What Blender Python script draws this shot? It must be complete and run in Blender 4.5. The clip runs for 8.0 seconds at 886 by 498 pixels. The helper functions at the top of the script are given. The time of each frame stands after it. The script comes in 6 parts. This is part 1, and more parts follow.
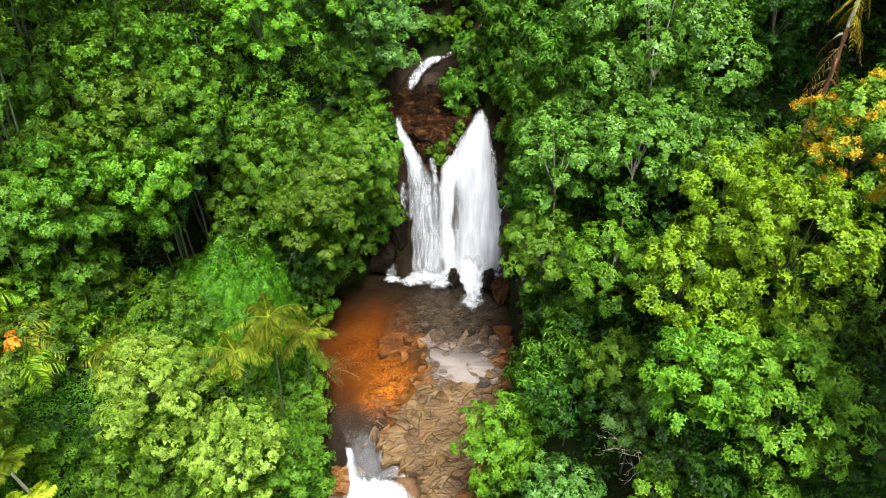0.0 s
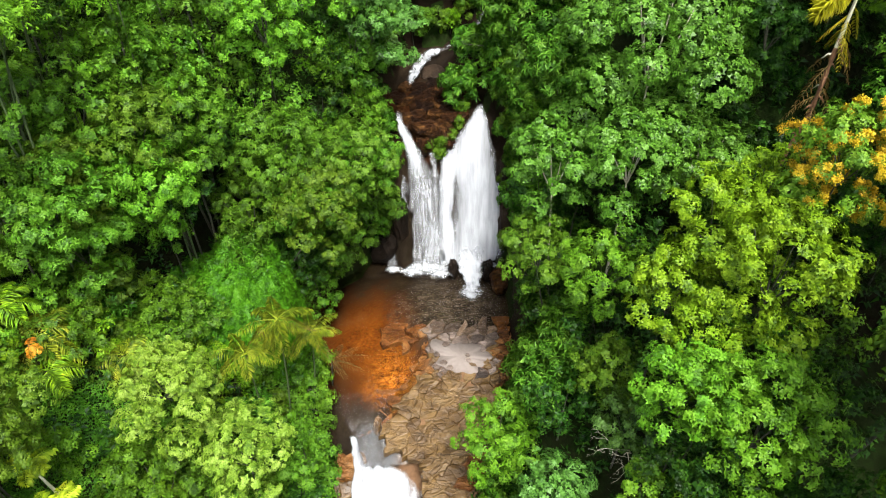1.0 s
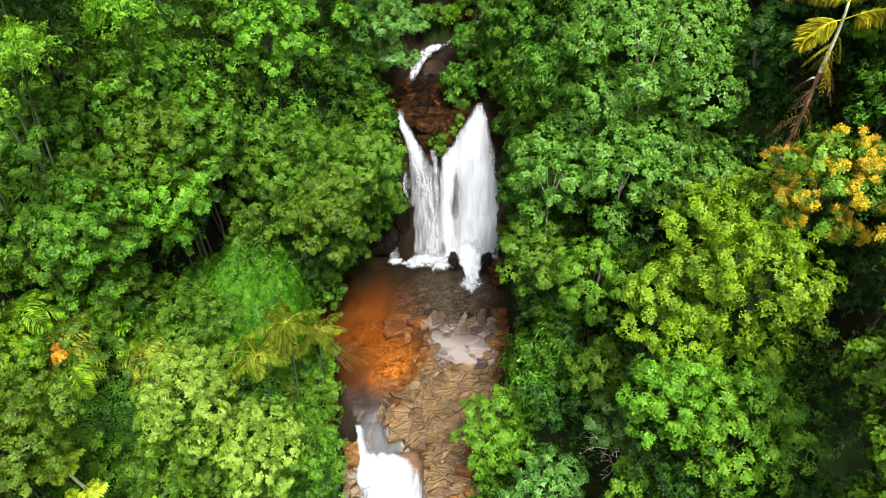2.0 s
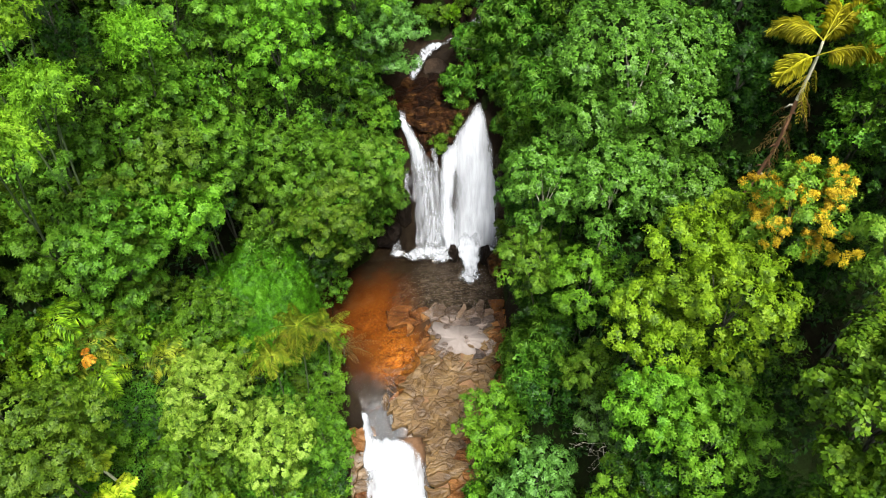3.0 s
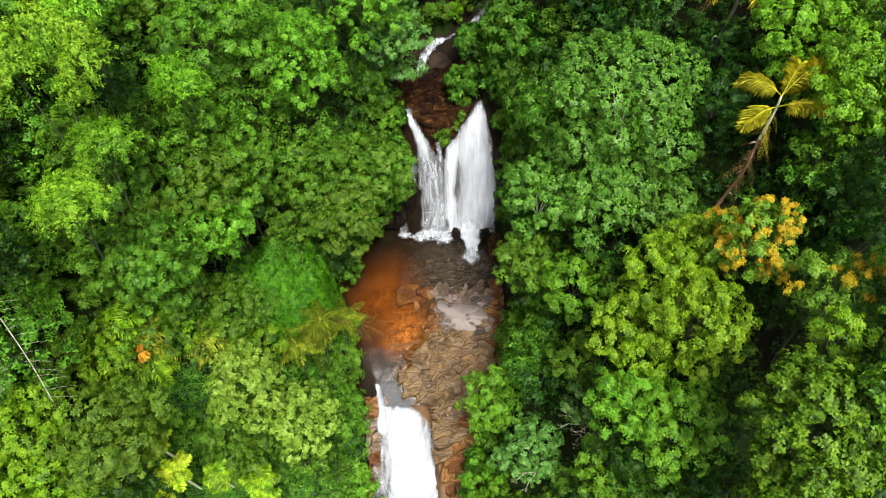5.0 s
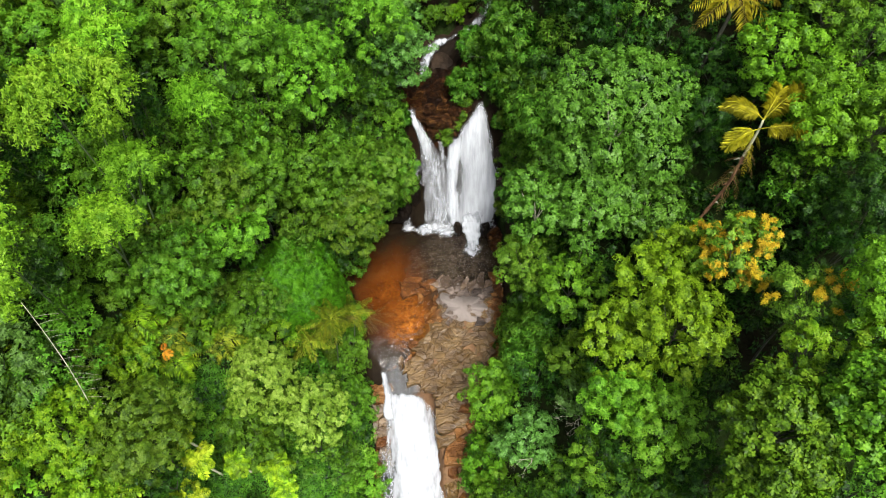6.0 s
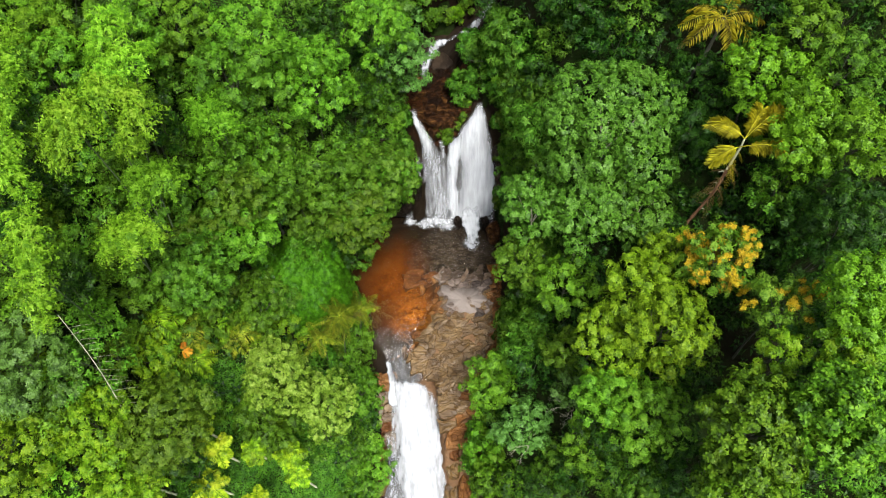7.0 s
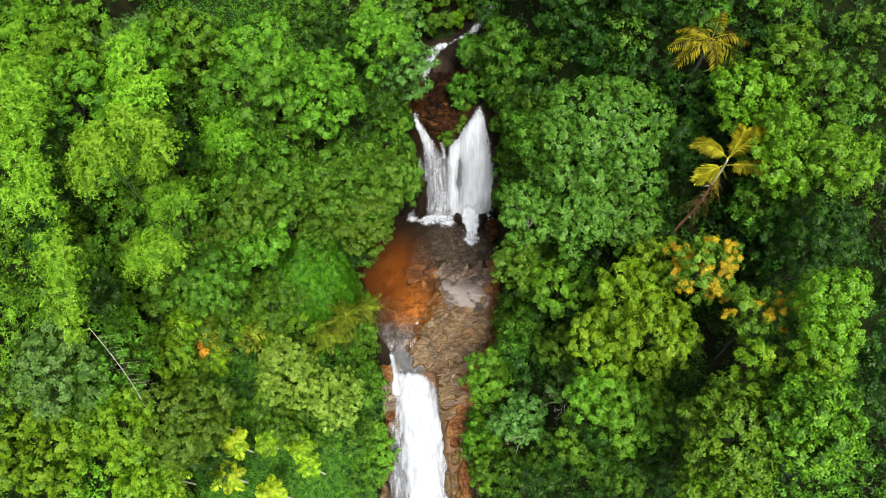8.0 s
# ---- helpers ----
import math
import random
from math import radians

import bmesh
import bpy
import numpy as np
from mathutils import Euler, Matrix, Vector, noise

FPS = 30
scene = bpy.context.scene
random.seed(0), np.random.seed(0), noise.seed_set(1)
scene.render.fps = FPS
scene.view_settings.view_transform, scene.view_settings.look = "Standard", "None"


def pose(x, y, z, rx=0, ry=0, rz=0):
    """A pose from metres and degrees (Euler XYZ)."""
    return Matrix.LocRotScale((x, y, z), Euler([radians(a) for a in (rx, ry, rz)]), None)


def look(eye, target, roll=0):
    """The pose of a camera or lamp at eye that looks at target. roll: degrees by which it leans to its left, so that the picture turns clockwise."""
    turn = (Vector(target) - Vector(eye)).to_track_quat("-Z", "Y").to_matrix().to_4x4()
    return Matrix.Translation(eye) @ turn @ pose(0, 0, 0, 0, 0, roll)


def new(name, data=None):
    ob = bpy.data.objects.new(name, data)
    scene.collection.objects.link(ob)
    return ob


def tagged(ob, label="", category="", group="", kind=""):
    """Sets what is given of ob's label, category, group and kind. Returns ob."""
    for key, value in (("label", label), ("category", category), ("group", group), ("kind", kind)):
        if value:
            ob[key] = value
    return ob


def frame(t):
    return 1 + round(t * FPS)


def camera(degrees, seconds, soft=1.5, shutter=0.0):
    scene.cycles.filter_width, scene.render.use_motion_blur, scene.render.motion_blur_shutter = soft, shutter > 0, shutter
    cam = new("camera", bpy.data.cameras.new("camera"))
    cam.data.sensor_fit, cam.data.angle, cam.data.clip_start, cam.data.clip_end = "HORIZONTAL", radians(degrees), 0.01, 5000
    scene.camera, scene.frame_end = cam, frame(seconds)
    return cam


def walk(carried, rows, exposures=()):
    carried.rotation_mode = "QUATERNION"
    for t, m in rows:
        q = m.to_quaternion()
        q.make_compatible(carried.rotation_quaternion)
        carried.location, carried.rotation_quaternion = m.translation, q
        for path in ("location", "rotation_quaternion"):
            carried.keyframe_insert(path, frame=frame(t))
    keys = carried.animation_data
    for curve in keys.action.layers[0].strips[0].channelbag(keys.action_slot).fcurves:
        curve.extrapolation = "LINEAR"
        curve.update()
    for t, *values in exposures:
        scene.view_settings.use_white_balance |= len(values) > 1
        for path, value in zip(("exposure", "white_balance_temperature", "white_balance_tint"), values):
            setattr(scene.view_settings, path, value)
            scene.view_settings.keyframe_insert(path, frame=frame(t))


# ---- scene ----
cam = camera(64.0, 8.0, 1.1)
PATH = [
    (0, (-0.005, 0.04, 43.322), (-0.01, 1.53, 41.988), -0.65),
    (0.5, (-0.033, 0.337, 44.688), (-0.036, 1.793, 43.316), -0.65),
    (1, (-0.06, 0.604, 46.215), (-0.063, 2.022, 44.805), -0.66),
    (1.5, (-0.078, 0.836, 47.728), (-0.082, 2.219, 46.283), -0.68),
    (3, (-0.166, 1.475, 53.68), (-0.168, 2.735, 52.127), -0.7),
    (3.5, (-0.271, 1.652, 55.757), (-0.272, 2.87, 54.171), -0.7),
    (4, (-0.37, 1.86, 57.865), (-0.371, 3.034, 56.245), -0.7),
    (4.5, (-0.465, 2.095, 59.928), (-0.466, 3.226, 58.278), -0.7),
    (6, (-0.831, 3.072, 66.283), (-0.832, 4.082, 64.557), -0.72),
    (6.5, (-0.961, 3.46, 68.416), (-0.959, 4.429, 66.666), -0.72),
    (7, (-1.082, 3.925, 70.548), (-1.079, 4.856, 68.777), -0.72),
    (7.5, (-1.168, 4.499, 72.734), (-1.164, 5.389, 70.943), -0.7),
    (8, (-1.217, 5.124, 74.833), (-1.213, 5.979, 73.025), -0.7),
]
walk(cam, [(t, look(eye, target, roll)) for t, eye, target, roll in PATH], [(0.0, 2.1), (4.0, 1.84), (8.0, 1.56)])

# ---------------------------------------------------------------- light: bright overcast day
world = bpy.data.worlds.new("sky")
scene.world = world
world.use_nodes = True
wn = world.node_tree.nodes
sky = wn.new("ShaderNodeTexSky")
sky.sky_type = "NISHITA"
sky.sun_disc = False
sky.sun_elevation = radians(67)
sky.sun_rotation = radians(162)
sky.dust_density = 4.0
sky.air_density = 1.0
haze = wn.new("ShaderNodeHueSaturation")
haze.inputs["Saturation"].default_value = 0.35
world.node_tree.links.new(sky.outputs[0], haze.inputs["Color"])
world.node_tree.links.new(haze.outputs[0], wn["Background"].inputs[0])
wn["Background"].inputs[1].default_value = 0.13
sun = new("sun", bpy.data.lights.new("sun", "SUN"))
sun.data.energy = 2.6
sun.data.angle = radians(14)
sun.data.color = (1.0, 0.96, 0.9)
sun.matrix_world = look((0, 0, 200), (-9, 28, 200 - 68))


# ---------------------------------------------------------------- small node helpers
def material(name):
    m = bpy.data.materials.new(name)
    m.use_nodes = True
    nt = m.node_tree
    nt.nodes.clear()
    out = nt.nodes.new("ShaderNodeOutputMaterial")
    return m, nt, out


def node(nt, kind, **inputs):
    n = nt.nodes.new(kind)
    for key, value in inputs.items():
        n.inputs[key.replace("_", " ")].default_value = value
    return n


def noise_tex(nt, scale, detail=4.0, rough=0.55, coord=None):
    n = node(nt, "ShaderNodeTexNoise", Scale=scale, Detail=detail, Roughness=rough)
    if coord is not None:
        nt.links.new(coord, n.inputs["Vector"])
    return n.outputs["Fac"]


def ramp(nt, fac, stops):
    r = nt.nodes.new("ShaderNodeValToRGB")
    e = r.color_ramp.elements
    while len(e) < len(stops):
        e.new(0.5)
    for el, (pos, col) in zip(e, stops):
        el.position, el.color = pos, (*col, 1.0)
    nt.links.new(fac, r.inputs[0])
    return r.outputs[0]


def mix(nt, fac, a, b, kind="MIX"):
    n = nt.nodes.new("ShaderNodeMixRGB")
    n.blend_type = kind
    for socket, value in zip(n.inputs, (fac, a, b)):
        if isinstance(value, (int, float)):
            socket.default_value = value
        elif isinstance(value, tuple):
            socket.default_value = (*value, 1.0)
        else:
            nt.links.new(value, socket)
    return n.outputs[0]


def maths(nt, op, a, b=0.0, clamp=False):
    n = nt.nodes.new("ShaderNodeMath")
    n.operation, n.use_clamp = op, clamp
    for socket, value in zip(n.inputs, (a, b)):
        if isinstance(value, (int, float)):
            socket.default_value = value
        else:
            nt.links.new(value, socket)
    return n.outputs[0]


def bump(nt, height, strength, distance=0.1):
    b = node(nt, "ShaderNodeBump", Strength=strength, Distance=distance)
    nt.links.new(height, b.inputs["Height"])
    return b.outputs[0]


def leaf_material(name, dark, light, tip, rough=0.48, through_light=0.15, gloss=0.1):
    """Leaves: a colour from leaf to leaf and from tree to tree; noise up to the tip colour imitates lit and shaded
    clumps.
    """
    m, nt, out = material(name)
    geo = nt.nodes.new("ShaderNodeNewGeometry")
    info = nt.nodes.new("ShaderNodeObjectInfo")
    tc = nt.nodes.new("ShaderNodeTexCoord")
    # patch and tuft noise put clump-scale light and shade into the leaf colour
    patch = noise_tex(nt, 0.6, 1.5, 0.6, tc.outputs["Object"])
    tuft = noise_tex(nt, 2.1, 1.0, 0.5, tc.outputs["Object"])
    each = maths(nt, "ADD", maths(nt, "MULTIPLY", maths(nt, "SUBTRACT", geo.outputs["Random Per Island"], 0.5), 0.42), maths(nt, "MULTIPLY", maths(nt, "SUBTRACT", tuft, 0.5), 1.7))
    leafy = maths(nt, "ADD", each, maths(nt, "ADD", maths(nt, "MULTIPLY", maths(nt, "SUBTRACT", patch, 0.5), 0.9), 0.56))
    colour = ramp(nt, leafy, [(0.24, dark), (0.6, light), (0.95, tip)])
    hsv = node(nt, "ShaderNodeHueSaturation", Saturation=1.0)
    nt.links.new(maths(nt, "ADD", maths(nt, "MULTIPLY", info.outputs["Random"], 0.018), 0.482), hsv.inputs["Hue"])
    nt.links.new(maths(nt, "ADD", maths(nt, "MULTIPLY", info.outputs["Random"], 0.35), 0.83), hsv.inputs["Value"])
    nt.links.new(colour, hsv.inputs["Color"])
    p = node(nt, "ShaderNodeBsdfPrincipled", Roughness=rough)
    p.inputs["Specular IOR Level"].default_value = gloss
    nt.links.new(hsv.outputs[0], p.inputs["Base Color"])
    tr = nt.nodes.new("ShaderNodeBsdfTranslucent")
    nt.links.new(mix(nt, 1.0, hsv.outputs[0], (1.25, 1.2, 0.5), "MULTIPLY"), tr.inputs[0])
    ms = nt.nodes.new("ShaderNodeMixShader")
    ms.inputs[0].default_value = through_light
    nt.links.new(p.outputs[0], ms.inputs[1])
    nt.links.new(tr.outputs[0], ms.inputs[2])
    nt.links.new(ms.outputs[0], out.inputs[0])
    return m


LEAF = {
    "mid": leaf_material("leaf_mid_green", (0.0125, 0.0430, 0.0022), (0.0400, 0.1234, 0.0058), (0.0680, 0.1658, 0.0130)),
    "bright": leaf_material("leaf_bright_green", (0.0180, 0.0600, 0.0022), (0.0530, 0.1530, 0.0058), (0.0860, 0.1980, 0.0140)),
    "dome": leaf_material("leaf_glossy_green", (0.0145, 0.0550, 0.0040), (0.0440, 0.1400, 0.0095), (0.0780, 0.1950, 0.0260), 0.4, 0.2, 0.14),
    "lime": leaf_material("leaf_lime", (0.0268, 0.0707, 0.0016), (0.0827, 0.1769, 0.0043), (0.1252, 0.2267, 0.0113)),
    "cauli": leaf_material("leaf_pale_lime", (0.0360, 0.0820, 0.0045), (0.1030, 0.1920, 0.0150), (0.1620, 0.2500, 0.0420)),
    "olive": leaf_material("leaf_olive", (0.0158, 0.0446, 0.0020), (0.0455, 0.1049, 0.0051), (0.0720, 0.1353, 0.0113)),
    "limeo": leaf_material("leaf_yellow_olive", (0.0235, 0.0677, 0.0016), (0.0695, 0.1594, 0.0035), (0.1136, 0.2017, 0.0091)),
    "grey": leaf_material("leaf_grey_green", (0.0173, 0.0583, 0.0078), (0.0523, 0.1419, 0.0178), (0.0851, 0.1963, 0.0454), 0.42, 0.2, 0.13),
    # dark leaves, darkened further to imitate the shade between crowns
    "dark": leaf_material("leaf_dark_green_gap_shade", (0.0029, 0.0153, 0.0016), (0.0103, 0.0423, 0.0037), (0.0277, 0.0842, 0.0065), 0.42, 0.2),
    "narrow": leaf_material("leaf_narrow_green", (0.0131, 0.0539, 0.0029), (0.0367, 0.1271, 0.0063), (0.0836, 0.1927, 0.0188)),
    "bamboo": leaf_material("leaf_bamboo", (0.0430, 0.1400, 0.0045), (0.1180, 0.2950, 0.0105), (0.1750, 0.3500, 0.0260), 0.55, 0.35),
    "feather": leaf_material("leaf_feathery", (0.0310, 0.0980, 0.0036), (0.0880, 0.2300, 0.0082), (0.1320, 0.2850, 0.0200), 0.55, 0.4),
    "creeper": leaf_material("leaf_creeper", (0.0100, 0.0560, 0.0018), (0.0250, 0.1250, 0.0036), (0.0440, 0.1650, 0.0070)),
    "domelight": leaf_material("leaf_fresh_green", (0.0224, 0.0720, 0.0022), (0.0666, 0.1752, 0.0059), (0.1022, 0.2320, 0.0156), 0.4, 0.25, 0.1),
    "gold": leaf_material("leaf_under_blossom", (0.0190, 0.0560, 0.0026), (0.0520, 0.1300, 0.0065), (0.1050, 0.1950, 0.0180)),
    "blossom": leaf_material("blossom_golden", (0.2500, 0.1750, 0.0060), (0.3700, 0.2750, 0.0110), (0.4500, 0.3650, 0.0250)),
    "palm_yellow": leaf_material("frond_yellow", (0.15, 0.15, 0.006), (0.265, 0.27, 0.01), (0.39, 0.385, 0.02)),
    "grass": leaf_material("grass_green", (0.0110, 0.0500, 0.0020), (0.0260, 0.1000, 0.0040), (0.0460, 0.1400, 0.0070)),
    "palm_gold": leaf_material("frond_golden", (0.16, 0.145, 0.006), (0.29, 0.27, 0.012), (0.39, 0.37, 0.03)),
    "palm_dry": leaf_material("frond_dry", (0.0700, 0.0480, 0.0120), (0.1300, 0.0950, 0.0260), (0.2000, 0.1550, 0.0500)),
    "palm_lime": leaf_material("frond_lime", (0.0560, 0.1120, 0.0030), (0.1550, 0.2500, 0.0070), (0.2600, 0.3500, 0.0180)),
    "palm_fern": leaf_material("frond_yellow_green", (0.0500, 0.0900, 0.0042), (0.1300, 0.1800, 0.0094), (0.2100, 0.2500, 0.0200)),
    "palm_green": leaf_material("frond_green", (0.0330, 0.0850, 0.0024), (0.0900, 0.2000, 0.0053), (0.1850, 0.3200, 0.0095)),
    "orange": leaf_material("frond_orange", (0.2600, 0.1150, 0.0070), (0.3700, 0.1800, 0.0140), (0.3800, 0.2600, 0.0250)),
}
LEAF["brightbig"] = leaf_material("leaf_tufted_green", (0.0120, 0.0400, 0.0016), (0.0420, 0.1220, 0.0042), (0.0950, 0.2050, 0.0120))


def bark_material(name, a, b, rough=0.85):
    m, nt, out = material(name)
    tc = nt.nodes.new("ShaderNodeTexCoord")
    mp = nt.nodes.new("ShaderNodeMapping")
    mp.inputs["Scale"].default_value = (6, 6, 1.2)
    nt.links.new(tc.outputs["Object"], mp.inputs[0])
    f = noise_tex(nt, 2.0, 6.0, 0.65, mp.outputs[0])
    p = node(nt, "ShaderNodeBsdfPrincipled", Roughness=rough)
    nt.links.new(ramp(nt, f, [(0.3, a), (0.7, b)]), p.inputs["Base Color"])
    nt.links.new(bump(nt, f, 0.6, 0.03), p.inputs["Normal"])
    nt.links.new(p.outputs[0], out.inputs[0])
    return m


# dark greenish tone, chosen so that trunks hardly show between the crowns
BARK = bark_material("bark_dark_greenish", (0.0080, 0.0085, 0.0040), (0.0260, 0.0270, 0.0130))
BARK_PALE = bark_material("bark_pale", (0.2100, 0.1960, 0.1400), (0.3850, 0.3640, 0.2800))
BARK_GREEN = bark_material("culm_green", (0.0140, 0.0280, 0.0070), (0.0420, 0.0700, 0.0140))
BARK_RED = bark_material("bark_reddish_fibre", (0.0380, 0.0140, 0.0055), (0.1700, 0.0820, 0.0340))
STEM_PALE = bark_material("stem_pale_green", (0.3000, 0.3000, 0.1900), (0.4800, 0.4700, 0.3300))


def rock_material(name, cols, rough, scale=1.0, relief=0.5, coat=0.0, vary=0.22, bedding=0.0, cracks=0.0, gloss=0.05):
    m, nt, out = material(name)
    geo = nt.nodes.new("ShaderNodeNewGeometry")
    info = nt.nodes.new("ShaderNodeObjectInfo")
    mp = nt.nodes.new("ShaderNodeMapping")
    mp.inputs["Rotation"].default_value = (0, 0, 0.5)
    mp.inputs["Scale"].default_value = (1.0, 1.0 + bedding, 1.0)
    nt.links.new(geo.outputs["Position"], mp.inputs[0])
    big = noise_tex(nt, 0.5 * scale, 5.0, 0.6, mp.outputs[0])
    fine = noise_tex(nt, 5.0 * scale, 8.0, 0.7, mp.outputs[0])
    both = maths(nt, "ADD", maths(nt, "MULTIPLY", big, 0.6), maths(nt, "MULTIPLY", fine, 0.4))
    tone = maths(nt, "ADD", both, maths(nt, "MULTIPLY", maths(nt, "SUBTRACT", info.outputs["Random"], 0.5), vary))
    col = ramp(nt, tone, [(0.3 + 0.4 * i / (len(cols) - 1), c) for i, c in enumerate(cols)])
    if cracks:
        warp = node(nt, "ShaderNodeTexNoise", Scale=cracks, Detail=3.0, Roughness=0.5, Distortion=0.8)
        nt.links.new(mp.outputs[0], warp.inputs["Vector"])
        line = maths(nt, "ABSOLUTE", maths(nt, "SUBTRACT", warp.outputs["Fac"], 0.5))
        line = maths(nt, "MULTIPLY", line, 16.0, True)
        col = mix(nt, maths(nt, "MULTIPLY", maths(nt, "SUBTRACT", 1.0, line), 0.4), col, cols[0])
        both = maths(nt, "ADD", both, maths(nt, "MULTIPLY", line, 0.5))
    p = node(nt, "ShaderNodeBsdfPrincipled", Roughness=rough)
    p.inputs["Specular IOR Level"].default_value = gloss
    p.inputs["Coat Weight"].default_value = coat
    p.inputs["Coat Roughness"].default_value = 0.3
    nt.links.new(col, p.inputs["Base Color"])
    nt.links.new(bump(nt, both, relief, 0.15), p.inputs["Normal"])
    nt.links.new(p.outputs[0], out.inputs[0])
    return m


ROCK_SLAB = rock_material("rock_tan_wet", [(0.0180, 0.0090, 0.0026), (0.0530, 0.0285, 0.0076), (0.0870, 0.0505, 0.0150), (0.1420, 0.0920, 0.0360)], 0.42, 1.3, 0.8, 0.1, 0.13, 0.8, 0.6, 0.3)
ROCK_RUST = rock_material("rock_rust_stained", [(0.0200, 0.0070, 0.0020), (0.0700, 0.0250, 0.0050), (0.1300, 0.0560, 0.0140), (0.1700, 0.1000, 0.0450)], 0.5, 1.6, 0.9, 0.0, 0.2, 0.8, 1.1, 0.15)
ROCK_WET = rock_material("rock_wet_grey_brown", [(0.0140, 0.0095, 0.0070), (0.0500, 0.0360, 0.0280), (0.1100, 0.0840, 0.0680), (0.1500, 0.1200, 0.1020)], 0.4, 1.0, 0.8, 0.1, 0.3, 0.8, 0.8, 0.2)
ROCK_DARK = rock_material("rock_dark_wet", [(0.0030, 0.0024, 0.0018), (0.0110, 0.0078, 0.0055), (0.0340, 0.0230, 0.0150)], 0.5, 1.8, 1.2, 0.0)
ROCK_RED = rock_material("rock_red_brown", [(0.0030, 0.0014, 0.0006), (0.0100, 0.0036, 0.0012), (0.0290, 0.0105, 0.0028), (0.1100, 0.0520, 0.0130)], 0.5, 4.5, 1.8, 0.0, 0.2, 0.6, 1.6, 0.1)
PUDDLE_SKY = rock_material("puddle_pale_sky_tone", [(0.1150, 0.0960, 0.0840), (0.1450, 0.1240, 0.1120), (0.1650, 0.1430, 0.1320)], 0.6, 0.8, 0.05, 0.0)


def bed_material():
    """Stream bed: tan rock, an orange patch of iron-stained sand in the shallow side of the pool, dark rock under the
    fall; pool shade and ripple lines are put into the colour.
    """
    m, nt, out = material("stream_bed_rock")
    tc = nt.nodes.new("ShaderNodeTexCoord")
    obj = tc.outputs["Object"]
    big = noise_tex(nt, 0.45, 5.0, 0.6, obj)
    fine = noise_tex(nt, 5.0, 8.0, 0.7, obj)
    both = maths(nt, "ADD", maths(nt, "MULTIPLY", big, 0.5), maths(nt, "MULTIPLY", fine, 0.5))
    base = ramp(nt, both, [(0.3, (0.0030, 0.0022, 0.0015)), (0.5, (0.0080, 0.0055, 0.0032)), (0.7, (0.0200, 0.0140, 0.0070))])

    def patch(x, y, rx, ry, lo, hi):
        mp = nt.nodes.new("ShaderNodeMapping")
        mp.vector_type = "POINT"
        mp.inputs["Location"].default_value = (-x / rx, -y / ry, 0)
        mp.inputs["Scale"].default_value = (1 / rx, 1 / ry, 0)
        nt.links.new(obj, mp.inputs[0])
        ln = nt.nodes.new("ShaderNodeVectorMath")
        ln.operation = "LENGTH"
        nt.links.new(mp.outputs[0], ln.inputs[0])
        d = maths(nt, "ADD", ln.outputs["Value"], maths(nt, "MULTIPLY", maths(nt, "SUBTRACT", both, 0.5), 2.4))
        r = nt.nodes.new("ShaderNodeMapRange")
        r.inputs["From Min"].default_value, r.inputs["From Max"].default_value = hi, lo
        nt.links.new(d, r.inputs["Value"])
        return r.outputs[0]

    grain = noise_tex(nt, 14.0, 4.0, 0.7, obj)
    speck = maths(nt, "ADD", maths(nt, "MULTIPLY", fine, 0.4), maths(nt, "MULTIPLY", grain, 0.6))
    sand = ramp(nt, speck, [(0.42, (0.0400, 0.0100, 0.0012)), (0.48, (0.1300, 0.0380, 0.0034)), (0.53, (0.2300, 0.0800, 0.0070)), (0.60, (0.5000, 0.2600, 0.0500))])
    dapple = ramp(nt, noise_tex(nt, 1.5, 5.0, 0.68, obj), [(0.36, (0.30, 0.26, 0.22)), (0.48, (0.85, 0.83, 0.8)), (0.62, (1.2, 1.2, 1.15))])
    sand = mix(nt, 1.0, sand, dapple, "MULTIPLY")
    brown = ramp(nt, maths(nt, "ADD", maths(nt, "MULTIPLY", big, 0.4), maths(nt, "MULTIPLY", fine, 0.6)), [(0.40, (0.0300, 0.0085, 0.0010)), (0.52, (0.0720, 0.0210, 0.0022)), (0.64, (0.1300, 0.0430, 0.0050))])
    tan = ramp(nt, both, [(0.3, (0.0396, 0.0198, 0.0092)), (0.5, (0.0990, 0.0561, 0.0297)), (0.7, (0.1584, 0.0990, 0.0528))])
    red = ramp(nt, speck, [(0.36, (0.0050, 0.0020, 0.0010)), (0.52, (0.0190, 0.0064, 0.0020)), (0.66, (0.0900, 0.0380, 0.0100))])
    flow = nt.nodes.new("ShaderNodeMapping")
    flow.inputs["Scale"].default_value = (0.75, 1.35, 0.6)
    flow.inputs["Rotation"].default_value = (0, 0, 0.45)
    nt.links.new(obj, flow.inputs[0])
    drift = node(nt, "ShaderNodeTexNoise", Scale=0.9, Detail=4.0, Roughness=0.6)
    nt.links.new(flow.outputs[0], drift.inputs["Vector"])
    scales = node(nt, "ShaderNodeTexNoise", Scale=2.3, Detail=2.5, Roughness=0.5, Distortion=1.1)
    nt.links.new(flow.outputs[0], scales.inputs["Vector"])
    # light and dark lines of the water's ripples, painted on the bed
    ripple_tone = maths(nt, "ADD", maths(nt, "MULTIPLY", maths(nt, "ABSOLUTE", maths(nt, "SUBTRACT", scales.outputs["Fac"], 0.5)), 3.0), maths(nt, "MULTIPLY", maths(nt, "SUBTRACT", drift.outputs["Fac"], 0.5), 0.6))
    grey = ramp(nt, ripple_tone, [(0.0, (0.0070, 0.0056, 0.0042)), (0.2, (0.0240, 0.0190, 0.0140)), (0.55, (0.0650, 0.0540, 0.0430))])
